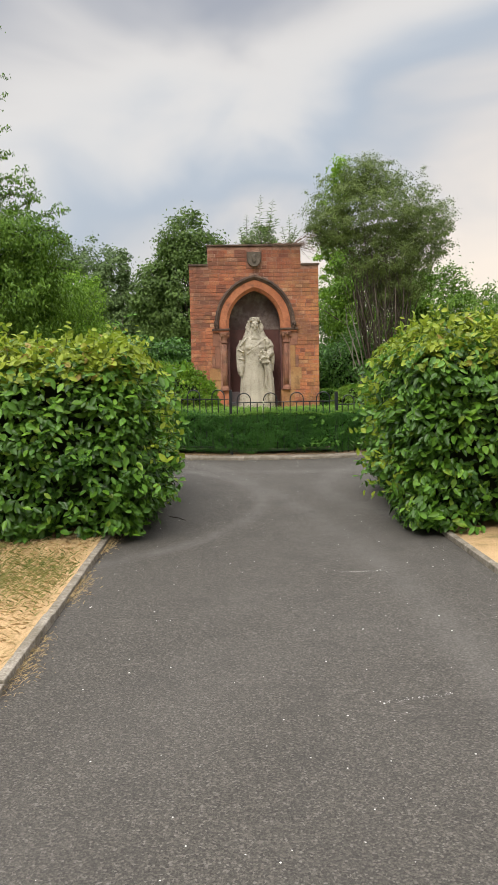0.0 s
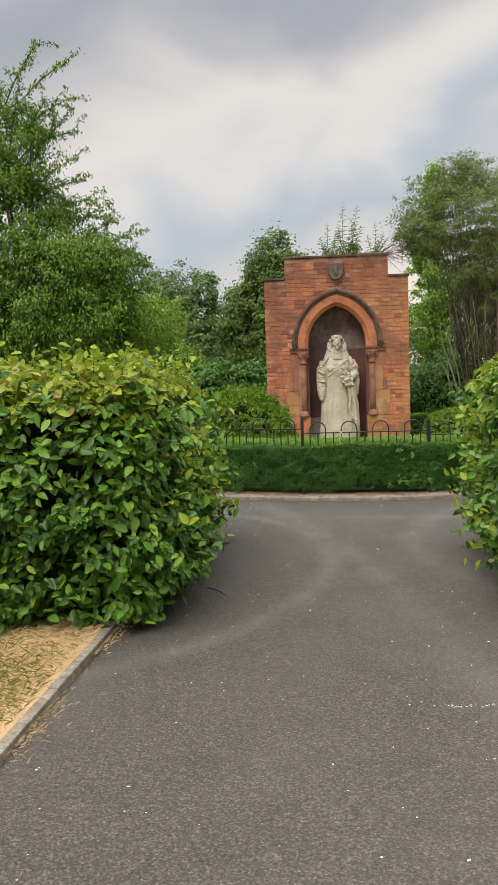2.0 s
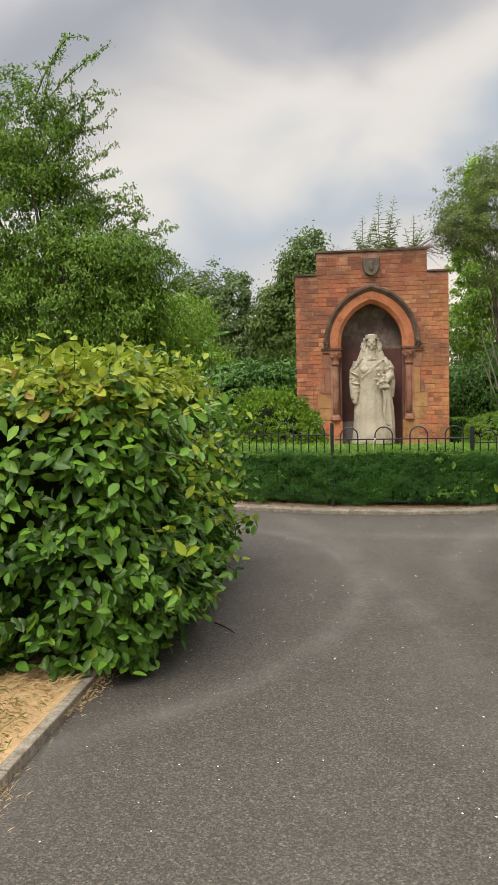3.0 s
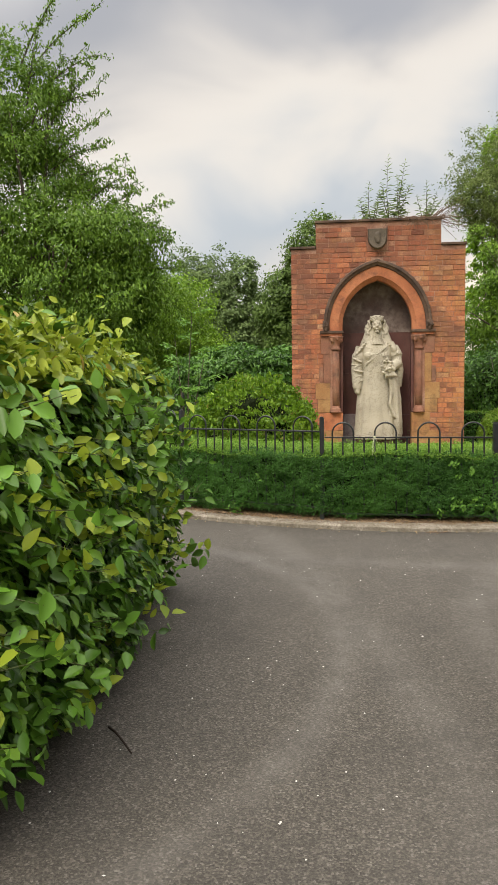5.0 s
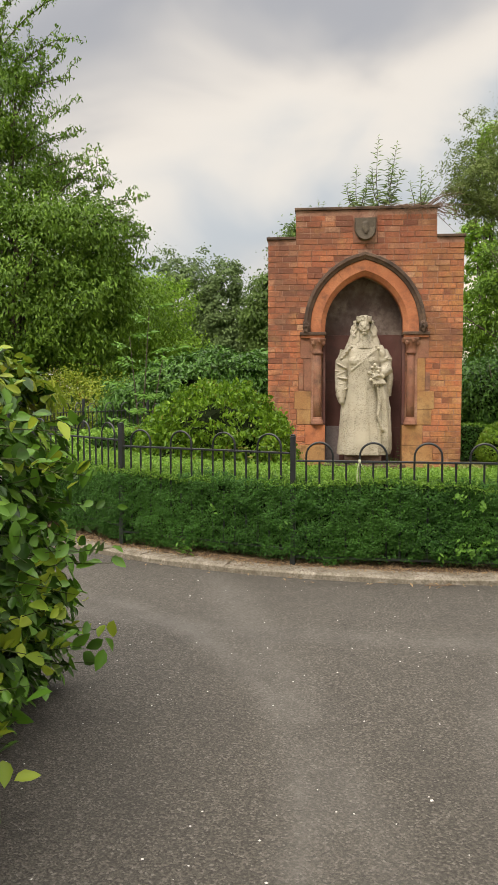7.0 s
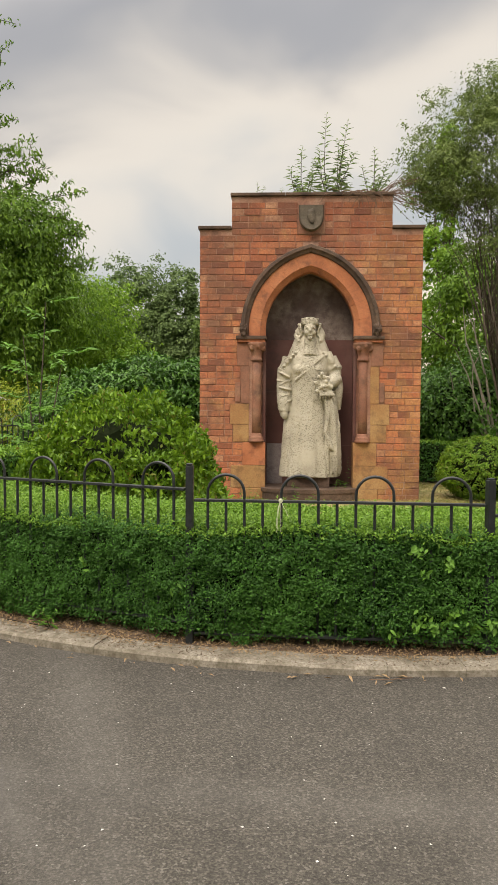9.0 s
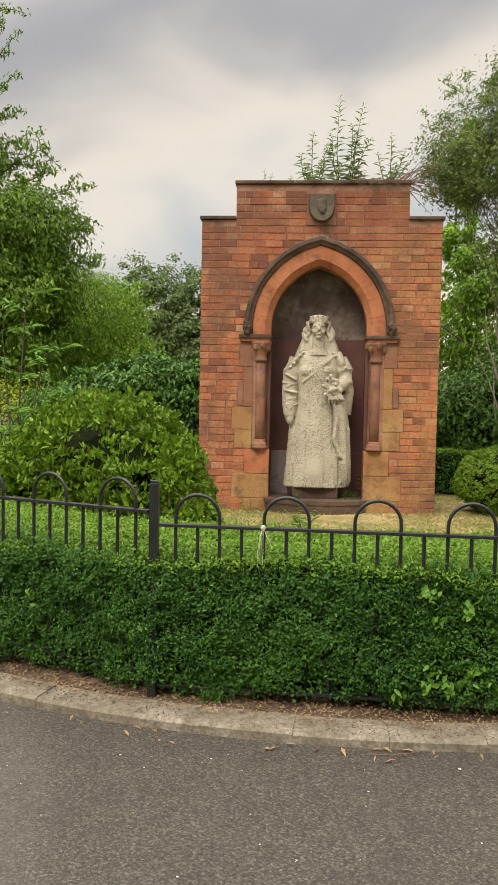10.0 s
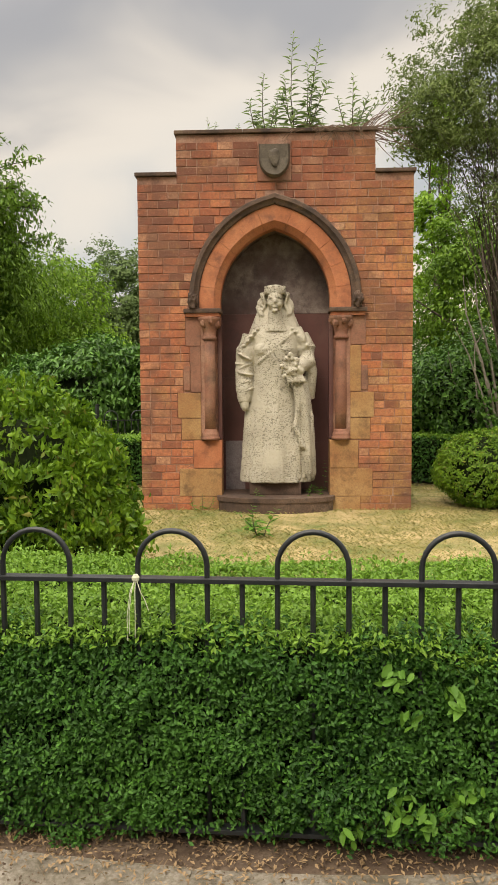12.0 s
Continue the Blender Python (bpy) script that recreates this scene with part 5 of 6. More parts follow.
big = tree("cherry_tree", "large leafy cherry tree with drooping outer sprays", (-10.8, 11, 0),
           [(-10.2, 11, 4.4, 3.9, 3.0, 3.4), (-11.4, 11.2, 7.4, 3.0, 2.4, 2.9), (-11.2, 11.0, 10.4, 1.9, 1.6, 2.2), (-8.0, 10.6, 3.6, 2.0, 1.8, 2.2), (-7.9, 10.6, 5.9, 1.6, 1.4, 1.3), (-12.5, 9, 3.0, 2.5, 2.2, 2.6)], LEAF_TREE, 0.155, 120000, 0.28, 0.46, 31, 40, hang=1.2, aspect=0.40)
for k, (a, b) in enumerate((((-8.2, 10.6, 6.3), (-6.1, 10.6, 7.1)), ((-8.0, 10.5, 5.6), (-5.9, 10.5, 5.9)), ((-8.6, 10.7, 6.6), (-7.0, 10.7, 7.6)), ((-10.0, 10.8, 8.8), (-8.3, 10.6, 9.8)), ((-10.0, 10.8, 8.4), (-8.1, 10.6, 9.0)),
                            ((-10.2, 10.8, 9.4), (-8.7, 10.6, 11.2)), ((-10.6, 10.8, 9.9), (-9.3, 10.6, 11.9)), ((-9.6, 10.8, 7.9), (-7.9, 10.6, 8.3)), ((-9.4, 10.7, 7.4), (-7.6, 10.6, 7.7)), ((-7.6, 10.6, 4.9), (-5.8, 10.5, 5.0)), ((-10.8, 10.8, 10.2), (-10.2, 10.6, 12.8)), ((-10.8, 10.8, 11.3), (-8.5, 10.6, 13.1)), ((-10.5, 10.8, 10.6), (-8.3, 10.6, 11.9)), ((-10.9, 10.8, 11.8), (-9.5, 10.6, 13.8)), ((-10.4, 10.8, 10.0), (-8.2, 10.6, 10.7)), ((-9.0, 10.7, 7.0), (-7.1, 10.6, 8.2)), ((-7.9, 10.6, 6.2), (-6.4, 10.5, 6.4)))):
    spray(big, a, b, 90, 0.15, LEAF_TREE, 300 + k, 0.03, 5)
tree("lime_tree", "pale green lime tree behind the cherry", (-6.9, 15, 0), [(-7.8, 15, 3.3, 2.4, 2.0, 2.4), (-6.6, 15, 1.9, 1.7, 1.6, 1.8), (-9.4, 15, 4.0, 2.0, 1.6, 2.2)], LEAF_PALE, 0.13, 48000, 0.2, 0.42, 32, 20, hang=1.0)
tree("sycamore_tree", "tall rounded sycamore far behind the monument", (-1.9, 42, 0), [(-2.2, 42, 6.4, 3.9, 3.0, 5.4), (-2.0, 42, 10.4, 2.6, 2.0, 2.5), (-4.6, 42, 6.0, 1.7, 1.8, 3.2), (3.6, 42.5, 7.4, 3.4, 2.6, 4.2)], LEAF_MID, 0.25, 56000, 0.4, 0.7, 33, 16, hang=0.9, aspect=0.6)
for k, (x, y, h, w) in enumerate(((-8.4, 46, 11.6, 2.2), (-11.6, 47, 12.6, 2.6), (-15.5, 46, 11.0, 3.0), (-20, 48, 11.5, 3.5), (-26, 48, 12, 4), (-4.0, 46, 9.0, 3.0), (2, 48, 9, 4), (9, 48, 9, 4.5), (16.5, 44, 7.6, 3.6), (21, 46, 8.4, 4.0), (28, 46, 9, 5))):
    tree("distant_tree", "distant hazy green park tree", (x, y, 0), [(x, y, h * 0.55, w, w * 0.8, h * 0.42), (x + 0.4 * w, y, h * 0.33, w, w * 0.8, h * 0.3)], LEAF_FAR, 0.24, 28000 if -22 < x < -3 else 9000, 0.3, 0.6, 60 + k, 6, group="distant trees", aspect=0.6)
tree("layered_shrub", "dark layered laurel behind the round bed", (-3.3, 4.8, 0), [(-3.3, 4.8, 1.35, 1.55, 1.0, 0.95), (-2.3, 4.9, 1.5, 0.9, 0.8, 0.8), (-4.6, 5.2, 1.0, 1.3, 1.0, 0.9)], LEAF_DARK, 0.12, 32000, 0.06, 0.28, 41, 14, 3, "shrub", 0.4, 0.9, flat=0.3, core=0.42, per=30)
# yellow-green hedge further off, built as two low rounded masses
tree("tall_shrub", "low yellow-green clipped hedge at the edge of the lawn", (-6.2, 7.2, 0), [(-6.2, 7.2, 0.95, 2.4, 1.1, 0.85), (-9.4, 7.0, 0.95, 2.4, 1.1, 0.85)], LEAF_TOP, 0.08, 26000, 0.07, 0.36, 42, 12, 3, "shrub", 0.5, 0.5)
tree("willow_tree", "many-stemmed goat willow fanning up from bare lower stems", (3.75, 2.0, 0.05), [(3.4, 2.0, 5.35, 1.75, 1.4, 1.15), (2.15, 2.0, 5.0, 0.72, 0.7, 0.72), (4.75, 2.1, 4.9, 0.8, 0.8, 0.95), (3.2, 2.0, 6.2, 0.9, 0.8, 0.6), (3.75, 2.0, 4.15, 1.25, 1.1, 0.7), (4.0, 2.1, 3.35, 0.75, 0.8, 0.5)], LEAF_WILLOW, 0.064, 72000, 0.034, 0.15, 43, 220, 18, aspect=0.36, hang=-0.3, fan=0.24, shell=0.35, twig=0.36, fork=0.0, rough=0.2, per=40)
tree("ash_tree", "fresh green tree behind the willow", (5.2, 8.6, 0), [(5.0, 8.6, 2.9, 2.2, 1.5, 2.2), (7.5, 8.6, 2.6, 2.0, 1.5, 2.0), (4.2, 8.4, 4.3, 0.9, 0.9, 0.9)], LEAF_TREE, 0.12, 40000, 0.14, 0.36, 44, 16, hang=0.9)
tree("laurel_shrub", "dark glossy laurel beside the monument", (3.1, 3.3, 0.05), [(2.9, 3.2, 1.15, 1.1, 0.8, 1.05), (4.2, 3.4, 1.0, 1.0, 0.8, 0.95)], LEAF_DARK, 0.09, 32000, 0.05, 0.24, 45, 12, 3, "shrub", 0.42, 0.7, core=0.6, per=26)
tree("round_shrub", "rounded evergreen shrub with upright leaf tufts", (-1.88, -3.45, 0.05), [(-1.88, -3.45, 0.74, 0.90, 0.84, 0.79), (-1.56, -3.5, 0.52, 0.68, 0.68, 0.50), (-2.22, -3.5, 0.52, 0.68, 0.68, 0.50)], LEAF_LAUREL, 0.062, 42000, 0.04, 0.065, 46, 14, 4, "shrub", 0.46, -0.35, shell=0.82, rough=0.08, upright=True, core=0.62, per=14)
tree("clipped_bush", "small rounded clipped bush on the lawn", (2.5, 0.3, 0.05), [(2.5, 0.3, 0.47, 0.66, 0.62, 0.47)], LEAF_LAUREL, 0.034, 26000, 0.03, 0.04, 47, 8, 3, "bush", 0.5, -0.4, shell=0.90, rough=0.03, core=0.80, per=14)

# ---------------------------------------------------------------- growth on and about the monument


def shoot_plant(name, label, category, stems, leaf, material, seed, aspect=0.3, per=26, thick=0.006, droop=0.4):
    """Upright leafy stems: each from a foot to a tip, with paired leaves getting smaller upwards."""
    e = thing(name, label, category)
    g = np.random.default_rng(seed)
    for k, (a, b) in enumerate(stems):
        a, b = Vector(a), Vector(b)
        bm = bmesh.new()
        bend = Vector((g.normal() * 0.06, g.normal() * 0.05, 0)) * (b - a).length
        line = [a, a.lerp(b, 0.4) + bend, a.lerp(b, 0.75) + bend * 0.6, b]
        tube(bm, line, [thick, thick * 0.8, thick * 0.5, thick * 0.2], 5)
        st = part("stem", bm, BARK, e)
        u = np.repeat(np.linspace(0.12, 1.0, per // 2), 2)
        arr = np.array([tuple(v) for v in line])
        i = np.minimum((u * 3).astype(int), 2)
        base = arr[i] + (arr[i + 1] - arr[i]) * (u * 3 - i)[:, None]
        ang = np.arange(len(u)) * math.pi + np.repeat(np.arange(len(u) // 2 + 1), 2)[:len(u)] * 1.57 + g.normal(0, 0.5, len(u))
        size = leaf * (1.1 - 0.75 * u) * g.uniform(0.55, 1.25, len(u))
        out = np.stack([np.cos(ang), np.sin(ang), 0.45 - droop * (1 - u) + g.normal(0, 0.3, len(u))], 1)
        P = base + out * size[:, None] * 0.5
        n = len(u)
        way = unit(out)
        side = unit(np.cross(way, np.array([0, 0, 1.0])))
        nrm = np.cross(side, way)
        v = np.stack([base, base + way * size[:, None] * 0.4 + side * size[:, None] * aspect * 0.5 + nrm * size[:, None] * 0.06, base + way * size[:, None] - nrm * size[:, None] * 0.12, base + way * size[:, None] * 0.4 - side * size[:, None] * aspect * 0.5 + nrm * size[:, None] * 0.06], 1).reshape(-1, 3)
        o = np.arange(n)[:, None] * 4
        f = np.concatenate([o + np.array([[0, 1, 2]]), o + np.array([[0, 2, 3]])], 1).reshape(-1, 3)
        lv = raw_mesh("stem_leaves", v, f, material)
        lv.parent = st
        lv["kind"] = "stuff"
    return e


TOP = 4.262
shoot_plant("buddleia", "tall grey-green buddleia rooted in the coping", "plant",
            [((0.24, 0.42, TOP - 0.02), (0.22, 0.45, 5.46)), ((0.34, 0.45, TOP - 0.02), (0.52, 0.45, 5.36)), ((0.30, 0.40, TOP - 0.02), (0.38, 0.35, 5.08)), ((0.28, 0.45, TOP - 0.02), (0.05, 0.5, 4.85)), ((0.36, 0.4, TOP - 0.02), (0.62, 0.4, 4.92)),
             ((0.26, 0.4, TOP - 0.02), (0.12, 0.35, 4.95)), ((0.38, 0.42, TOP - 0.02), (0.45, 0.5, 5.0))], 0.20, LEAF_BUDD, 51, 0.24, 40, 0.007)
shoot_plant("buddleia", "smaller buddleia shoots on the coping", "plant",
            [((-0.08, 0.42, TOP - 0.02), (-0.12, 0.42, 5.02)), ((-0.05, 0.42, TOP - 0.02), (0.04, 0.45, 4.78)), ((-0.12, 0.4, TOP - 0.02), (-0.28, 0.4, 4.72)), ((-0.1, 0.45, TOP - 0.02), (-0.22, 0.5, 4.55)), ((-0.1, 0.40, TOP - 0.02), (-0.0, 0.3, 4.6))], 0.17, LEAF_BUDD, 52, 0.26, 34, 0.008)
shoot_plant("buddleia", "buddleia with faded flower spike on the coping", "plant",
            [((0.88, 0.42, TOP - 0.02), (0.90, 0.42, 4.98)), ((0.86, 0.42, TOP - 0.02), (0.72, 0.4, 4.72)), ((0.9, 0.42, TOP - 0.02), (1.08, 0.45, 4.78)), ((0.9, 0.42, TOP - 0.02), (0.98, 0.45, 4.6)), ((0.88, 0.4, TOP - 0.02), (1.18, 0.4, 4.65))], 0.16, LEAF_BUDD, 53, 0.26, 32, 0.008)
shoot_plant("wall_weed", "thin weeds sprouting along the coping", "plant",
            [((-0.72, 0.15, TOP - 0.02), (-0.74, 0.12, 4.44)), ((-0.70, 0.15, TOP - 0.02), (-0.64, 0.1, 4.38)), ((-0.42, 0.2, TOP - 0.02), (-0.40, 0.15, 4.38)), ((-0.2, 0.15, TOP - 0.02), (-0.16, 0.1, 4.42)), ((0.05, 0.15, TOP - 0.02), (0.0, 0.1, 4.40)), ((0.5, 0.15, TOP - 0.02), (0.55, 0.1, 4.42))], 0.07, LEAF_BUDD, 54, 0.3, 18, 0.003)
# dry bramble runners over the corner
bramble = thing("dry_bramble", "tangle of bare brown bramble runners over the coping", "bramble")
g = np.random.default_rng(55)
for k in range(78):
    x = g.uniform(0.35, 1.08)
    s = Vector((x, 0.15 + g.uniform(-0.1, 0.2), TOP + 0.005))
    if k < 52:
        e_ = Vector((x + g.uniform(-0.35, 0.5), -0.05 - g.uniform(0, 0.06), TOP - g.uniform(0.0, 0.30)))
        mid = Vector(((s.x + e_.x) / 2, -0.06, TOP + g.uniform(0.02, 0.10)))
    else:
        s.x = g.uniform(0.9, 1.1)
        e_ = Vector((g.uniform(1.2, 1.65), g.uniform(-0.05, 0.25), TOP - g.uniform(-0.35, 0.42)))
        mid = s.lerp(e_, 0.5) + Vector((0, 0, g.uniform(-0.05, 0.18)))
    bm = bmesh.new()
    pts = [s.lerp(mid, t).lerp(mid.lerp(e_, t), t) for t in (i / 8 for i in range(9))]
    tube(bm, pts, [0.006 - 0.0005 * i for i in range(9)], 5)
    part("runner", bm, BRAMBLE, bramble)

# sapling beside the round shrub, with feathered leaves


def feather_sapling(name, label, foot, tips, seed, leaf=0.13, material=None):
    e = thing(name, label, "sapling")
    g = np.random.default_rng(seed)
    for tip in tips:
        a, b = Vector(foot), Vector(tip)
        bm = bmesh.new()
        tube(bm, [a, a.lerp(b, 0.5) + Vector((g.normal() * 0.05, g.normal() * 0.05, 0)), b], [0.014, 0.010, 0.004], 6)
        st = part("stem", bm, BARK, e)
        P, Q = [], []
        for i in range(9):
            o = a.lerp(b, 0.35 + 0.65 * i / 8)
            ang = i * 2.4 + g.uniform(0, 0.6)
            d = Vector((math.cos(ang), math.sin(ang), 0.25)) * g.uniform(0.28, 0.42)
            bm = bmesh.new()
            tube(bm, [o, o + d * 0.6 + Vector((0, 0, 0.03)), o + d], [0.004, 0.003, 0.0015], 4)
            part("leaf_stalk", bm, LEAF_WEED, st)
            sd = d.cross(Vector((0, 0, 1))).normalized()
            for u in np.linspace(0.3, 1.0, 6):
                for s in (-1, 1):
                    P.append(tuple(o + d * u + sd * s * leaf * 0.42 + Vector((0, 0, -0.01))))
                    Q.append((0.1 * g.normal(), -0.2, 1.0))
        leaves("leaf_spread", np.array(P), np.array(Q), leaf, leaf * 0.34, material or LEAF_WEED, st, 0.2, 0.25, 0.15, seed=seed)
    return e


feather_sapling("elder_sapling", "young elder sapling with feathered leaves", (-2.95, -2.6, 0.05), [(-2.85, -2.65, 2.45), (-3.15, -2.5, 2.1), (-2.65, -2.7, 1.9)], 56)


# bleached dead branch beside the laurel
dead = thing("dead_branch", "bleached dead branches standing before the laurel", "branch")
g = np.random.default_rng(58)
root = Vector((3.35, 2.55, 0.06))
for k in range(9):
    tip = Vector((3.2 + g.uniform(-0.75, 0.6), 2.4 + g.uniform(-0.3, 0.3), 1.9 + g.uniform(-0.1, 1.2)))
    bm = bmesh.new()
    m = root.lerp(tip, 0.55) + Vector((g.normal() * 0.15, g.normal() * 0.1, 0.1))
    tube(bm, [root, root.lerp(m, 0.6), m, m.lerp(tip, 0.6) + Vector((g.normal() * 0.08, 0, g.normal() * 0.08)), tip], [0.03, 0.024, 0.016, 0.010, 0.004], 6)
    part("twig", bm, DEADWOOD, dead)

# dark firs far behind on the one side
tree("fir_tree", "dark narrow fir behind the ash", (4.6, 13, 0), [(4.6, 13, 1.6, 1.3, 1.2, 1.5), (4.6, 13, 3.6, 1.0, 0.9, 1.5), (4.6, 13, 5.4, 0.6, 0.6, 1.2), (4.6, 13, 6.6, 0.28, 0.28, 0.8)], LEAF_DARK, 0.14, 9000, 0.12, 0.3, 61, 12, aspect=0.2, hang=0.9, flat=0.4)
tree("fir_tree", "dark narrow fir behind the willow", (7.4, 15, 0), [(7.4, 15, 2.4, 1.5, 1.4, 2.3), (7.4, 15, 5.2, 1.0, 0.9, 1.8), (7.4, 15, 7.6, 0.55, 0.5, 1.3)], LEAF_DARK, 0.16, 9000, 0.12, 0.34, 62, 12, aspect=0.2, hang=0.9, flat=0.4)
tree("poplar_tree", "slim fresh green tree top behind the willow", (4.3, 12, 0), [(4.2, 12, 7.5, 0.55, 0.5, 1.3), (4.2, 12, 8.9, 0.32, 0.3, 0.7), (4.2, 12, 5.0, 0.9, 0.8, 1.6)], LEAF_PALE, 0.15, 5000, 0.1, 0.26, 63, 8)

# weeds growing out of the clipped hedge
g = np.random.default_rng(64)
for k, (a, z, n) in enumerate(((0.035, 0.20, 3), (0.055, 0.16, 2), (0.075, 0.22, 3), (0.095, 0.17, 2), (0.03, 0.60, 2), (0.07, 0.52, 2), (0.045, 0.47, 1), (0.11, 0.20, 2), (0.125, 0.32, 2), (-0.22, 0.3, 1), (-0.36, 0.45, 1), (0.02, 0.14, 1))):
    r = 5.0
    foot = Vector((CX + r * math.sin(a), CY - r * math.cos(a), z))
    outw = Vector((math.sin(a), -math.cos(a), 0))
    e = thing("hedge_weed", "broad-leaved weed growing out of the hedge", "weed", "weeds in the hedge")
    for j in range(n):
        d = (outw * g.uniform(0.5, 0.8) + Vector((g.normal() * 0.5, 0, g.uniform(0.1, 0.9)))).normalized() * g.uniform(0.06, 0.11)
        bm = bmesh.new()
        tube(bm, [foot - outw * 0.04, foot + d * 0.5, foot + d], [0.003, 0.0025, 0.0015], 5)
        st = part("stem", bm, LEAF_WEED, e)
        m = 7
        u = np.linspace(0.35, 1.05, m)
        P = np.array(foot)[None] + np.array(d)[None] * u[:, None] + g.normal(0, 0.018, (m, 3))
        leaves("weed_leaves", P, np.tile(np.array([[outw.x * 0.6, outw.y * 0.8, 0.6]]), (m, 1)), 0.042, 0.020, LEAF_WEED, st, 0.3, 0.45, 0.15, True, 700 + k * 5 + j)
shoot_plant("dock_weed", "fresh green weed standing on the lawn", "weed", [((-0.16, -1.6, 0.05), (-0.2, -1.65, 0.34)), ((-0.1, -1.6, 0.05), (0.02, -1.6, 0.3)), ((-0.16, -1.55, 0.05), (-0.33, -1.6, 0.26))], 0.15, LEAF_WEED, 65, 0.42, 14, 0.005)
shoot_plant("dock_weed", "small weed at the kerb", "weed", [((-1.75, -6.12, 0.06), (-1.78, -6.2, 0.2)), ((-1.75, -6.12, 0.06), (-1.68, -6.2, 0.17)), ((-1.76, -6.12, 0.06), (-1.86, -6.18, 0.15))], 0.08, LEAF_WEED, 66, 0.3, 12, 0.003)
shoot_plant("wall_weed", "weeds at the foot of the monument", "weed", [((-0.82, -0.1, 0.05), (-0.82, -0.12, 0.24)), ((-0.76, -0.1, 0.05), (-0.70, -0.14, 0.2)), ((-0.9, -0.1, 0.05), (-0.96, -0.12, 0.18)), ((0.38, -0.05, 0.21), (0.40, -0.08, 0.33)), ((0.5, 0.0, 0.21), (0.52, -0.02, 0.3)), ((0.56, 0.28, 0.21), (0.57, 0.25, 0.62)), ((-0.2, -0.1, 0.21), (-0.22, -0.12, 0.3)), ((0.45, 0.1, 0.21), (0.44, 0.05, 0.34))], 0.07, LEAF_WEED, 67, 0.35, 16, 0.003)

# ---------------------------------------------------------------- grass, chippings, litter


def blades(name, label, pts, length, width, material, seed, lean=0.5):
    g = np.random.default_rng(seed)
    n = len(pts)
    ang = g.uniform(0, 2 * math.pi, n)
    d = np.stack([np.cos(ang) * lean, np.sin(ang) * lean, np.ones(n)], 1) * g.uniform(0.5, 1.2, (n, 1)) * length
    sd = np.stack([-np.sin(ang), np.cos(ang), np.zeros(n)], 1) * width
    v = np.stack([pts - sd, pts + sd, pts + d * 0.6 + np.array([0, 0, 0.0]), pts + d + d * np.array([0.7, 0.7, -0.1])], 1).reshape(-1, 3)
    o = np.arange(n)[:, None] * 4
    f = np.concatenate([o + np.array([[0, 1, 2]]), o + np.array([[0, 2, 3]])], 1).reshape(-1, 3)
    return tagged(raw_mesh(name, v, f, material), label, "grass", kind="stuff")


g = np.random.default_rng(71)
a, r = g.uniform(0, 2 * math.pi, 90000), 4.1 * np.sqrt(g.uniform(0, 1, 90000))
pts = np.stack([CX + r * np.sin(a), CY - r * np.cos(a), np.full(90000, 0.05)], 1)
keep = np.sin(pts[:, 0] * 1.9 + 0.8) * np.sin(pts[:, 1] * 2.3) + g.normal(0, 0.5, 90000) > -0.35
blades("lawn_grass", "short dry lawn grass with green tufts", pts[keep], 0.026, 0.0012, BLADE, 72, 0.9)
n = 110000
x = -2.18 - np.abs(g.normal(0, 1.6, n))
y = -10.9 - 7.5 * g.uniform(0, 1, n) ** 1.3
pat = np.sin(x * 2.2 + 0.3) * np.sin(y * 1.4 + 1.0) + 1.3 * (np.abs(x) - 2.95) + 0.3 * np.clip(y + 12.0, 0, 1.2) + g.normal(0, 0.35, n)
line = -2.12 + (-0.38) * (y + 11.0) / (-8.5) - 0.04
on = (x > -7) & (x < line)
VG = np.stack([x, y, np.full(n, 0.05)], 1)
blades("verge_grass", "patchy short grass on the dry verge", VG[on & (pat > 0.35)], 0.032, 0.0018, VERGE_BLADE, 73, 0.9)
STRAW = plain_material("dry_straw", (0.34, 0.25, 0.12), (0.50, 0.38, 0.20), 0.9, 0.1, 14)
blades("verge_straw", "dry straw lying on the bare verge", VG[on & (pat <= 0.35)][::3], 0.024, 0.0014, STRAW, 84, 1.4)
n = 6000
y = g.uniform(-15.5, -11.0, n)
x = -2.12 - 0.38 * (y + 11.0) / (-8.5) + g.normal(0.02, 0.05, n)
keep = np.sin(y * 5.1) + g.normal(0, 0.5, n) > 0.1
blades("edge_straw", "dry straw-coloured grass along the edging", np.stack([x, y, np.full(n, 0.012)], 1)[keep], 0.013, 0.0011, STRAW, 74, 1.2)


def scatter_chips(name, label, category, pts, size, material, seed, flat=0.5):
    g = np.random.default_rng(seed)
    n = len(pts)
    s = size * g.uniform(0.4, 1.5, (n, 1)) ** 1.3
    t = g.uniform(0, 2 * math.pi, n)
    ux = np.stack([np.cos(t), np.sin(t), np.zeros(n)], 1); uy = np.stack([-np.sin(t), np.cos(t), np.zeros(n)], 1)
    k = g.uniform(0.5, 1.0, (n, 1))
    q = [pts + ux * s, pts + uy * s * k, pts - ux * s * 0.8, pts - uy * s * k * 0.9, pts + np.array([0, 0, 1.0]) * s * flat + ux * s * 0.1]
    v = np.stack(q, 1).reshape(-1, 3)
    o = np.arange(n)[:, None] * 5
    f = np.concatenate([o + np.array([[0, 1, 4]]), o + np.array([[1, 2, 4]]), o + np.array([[2, 3, 4]]), o + np.array([[3, 0, 4]])], 1).reshape(-1, 3)
    ob = raw_mesh(name, v, f, material)
    ob.data.shade_flat()
    return tagged(ob, label, category, kind="stuff")


n = 600
pts = np.stack([g.uniform(-2.1, 1.2, n), g.uniform(-17.5, -6.7, n), np.full(n, 0.001)], 1)
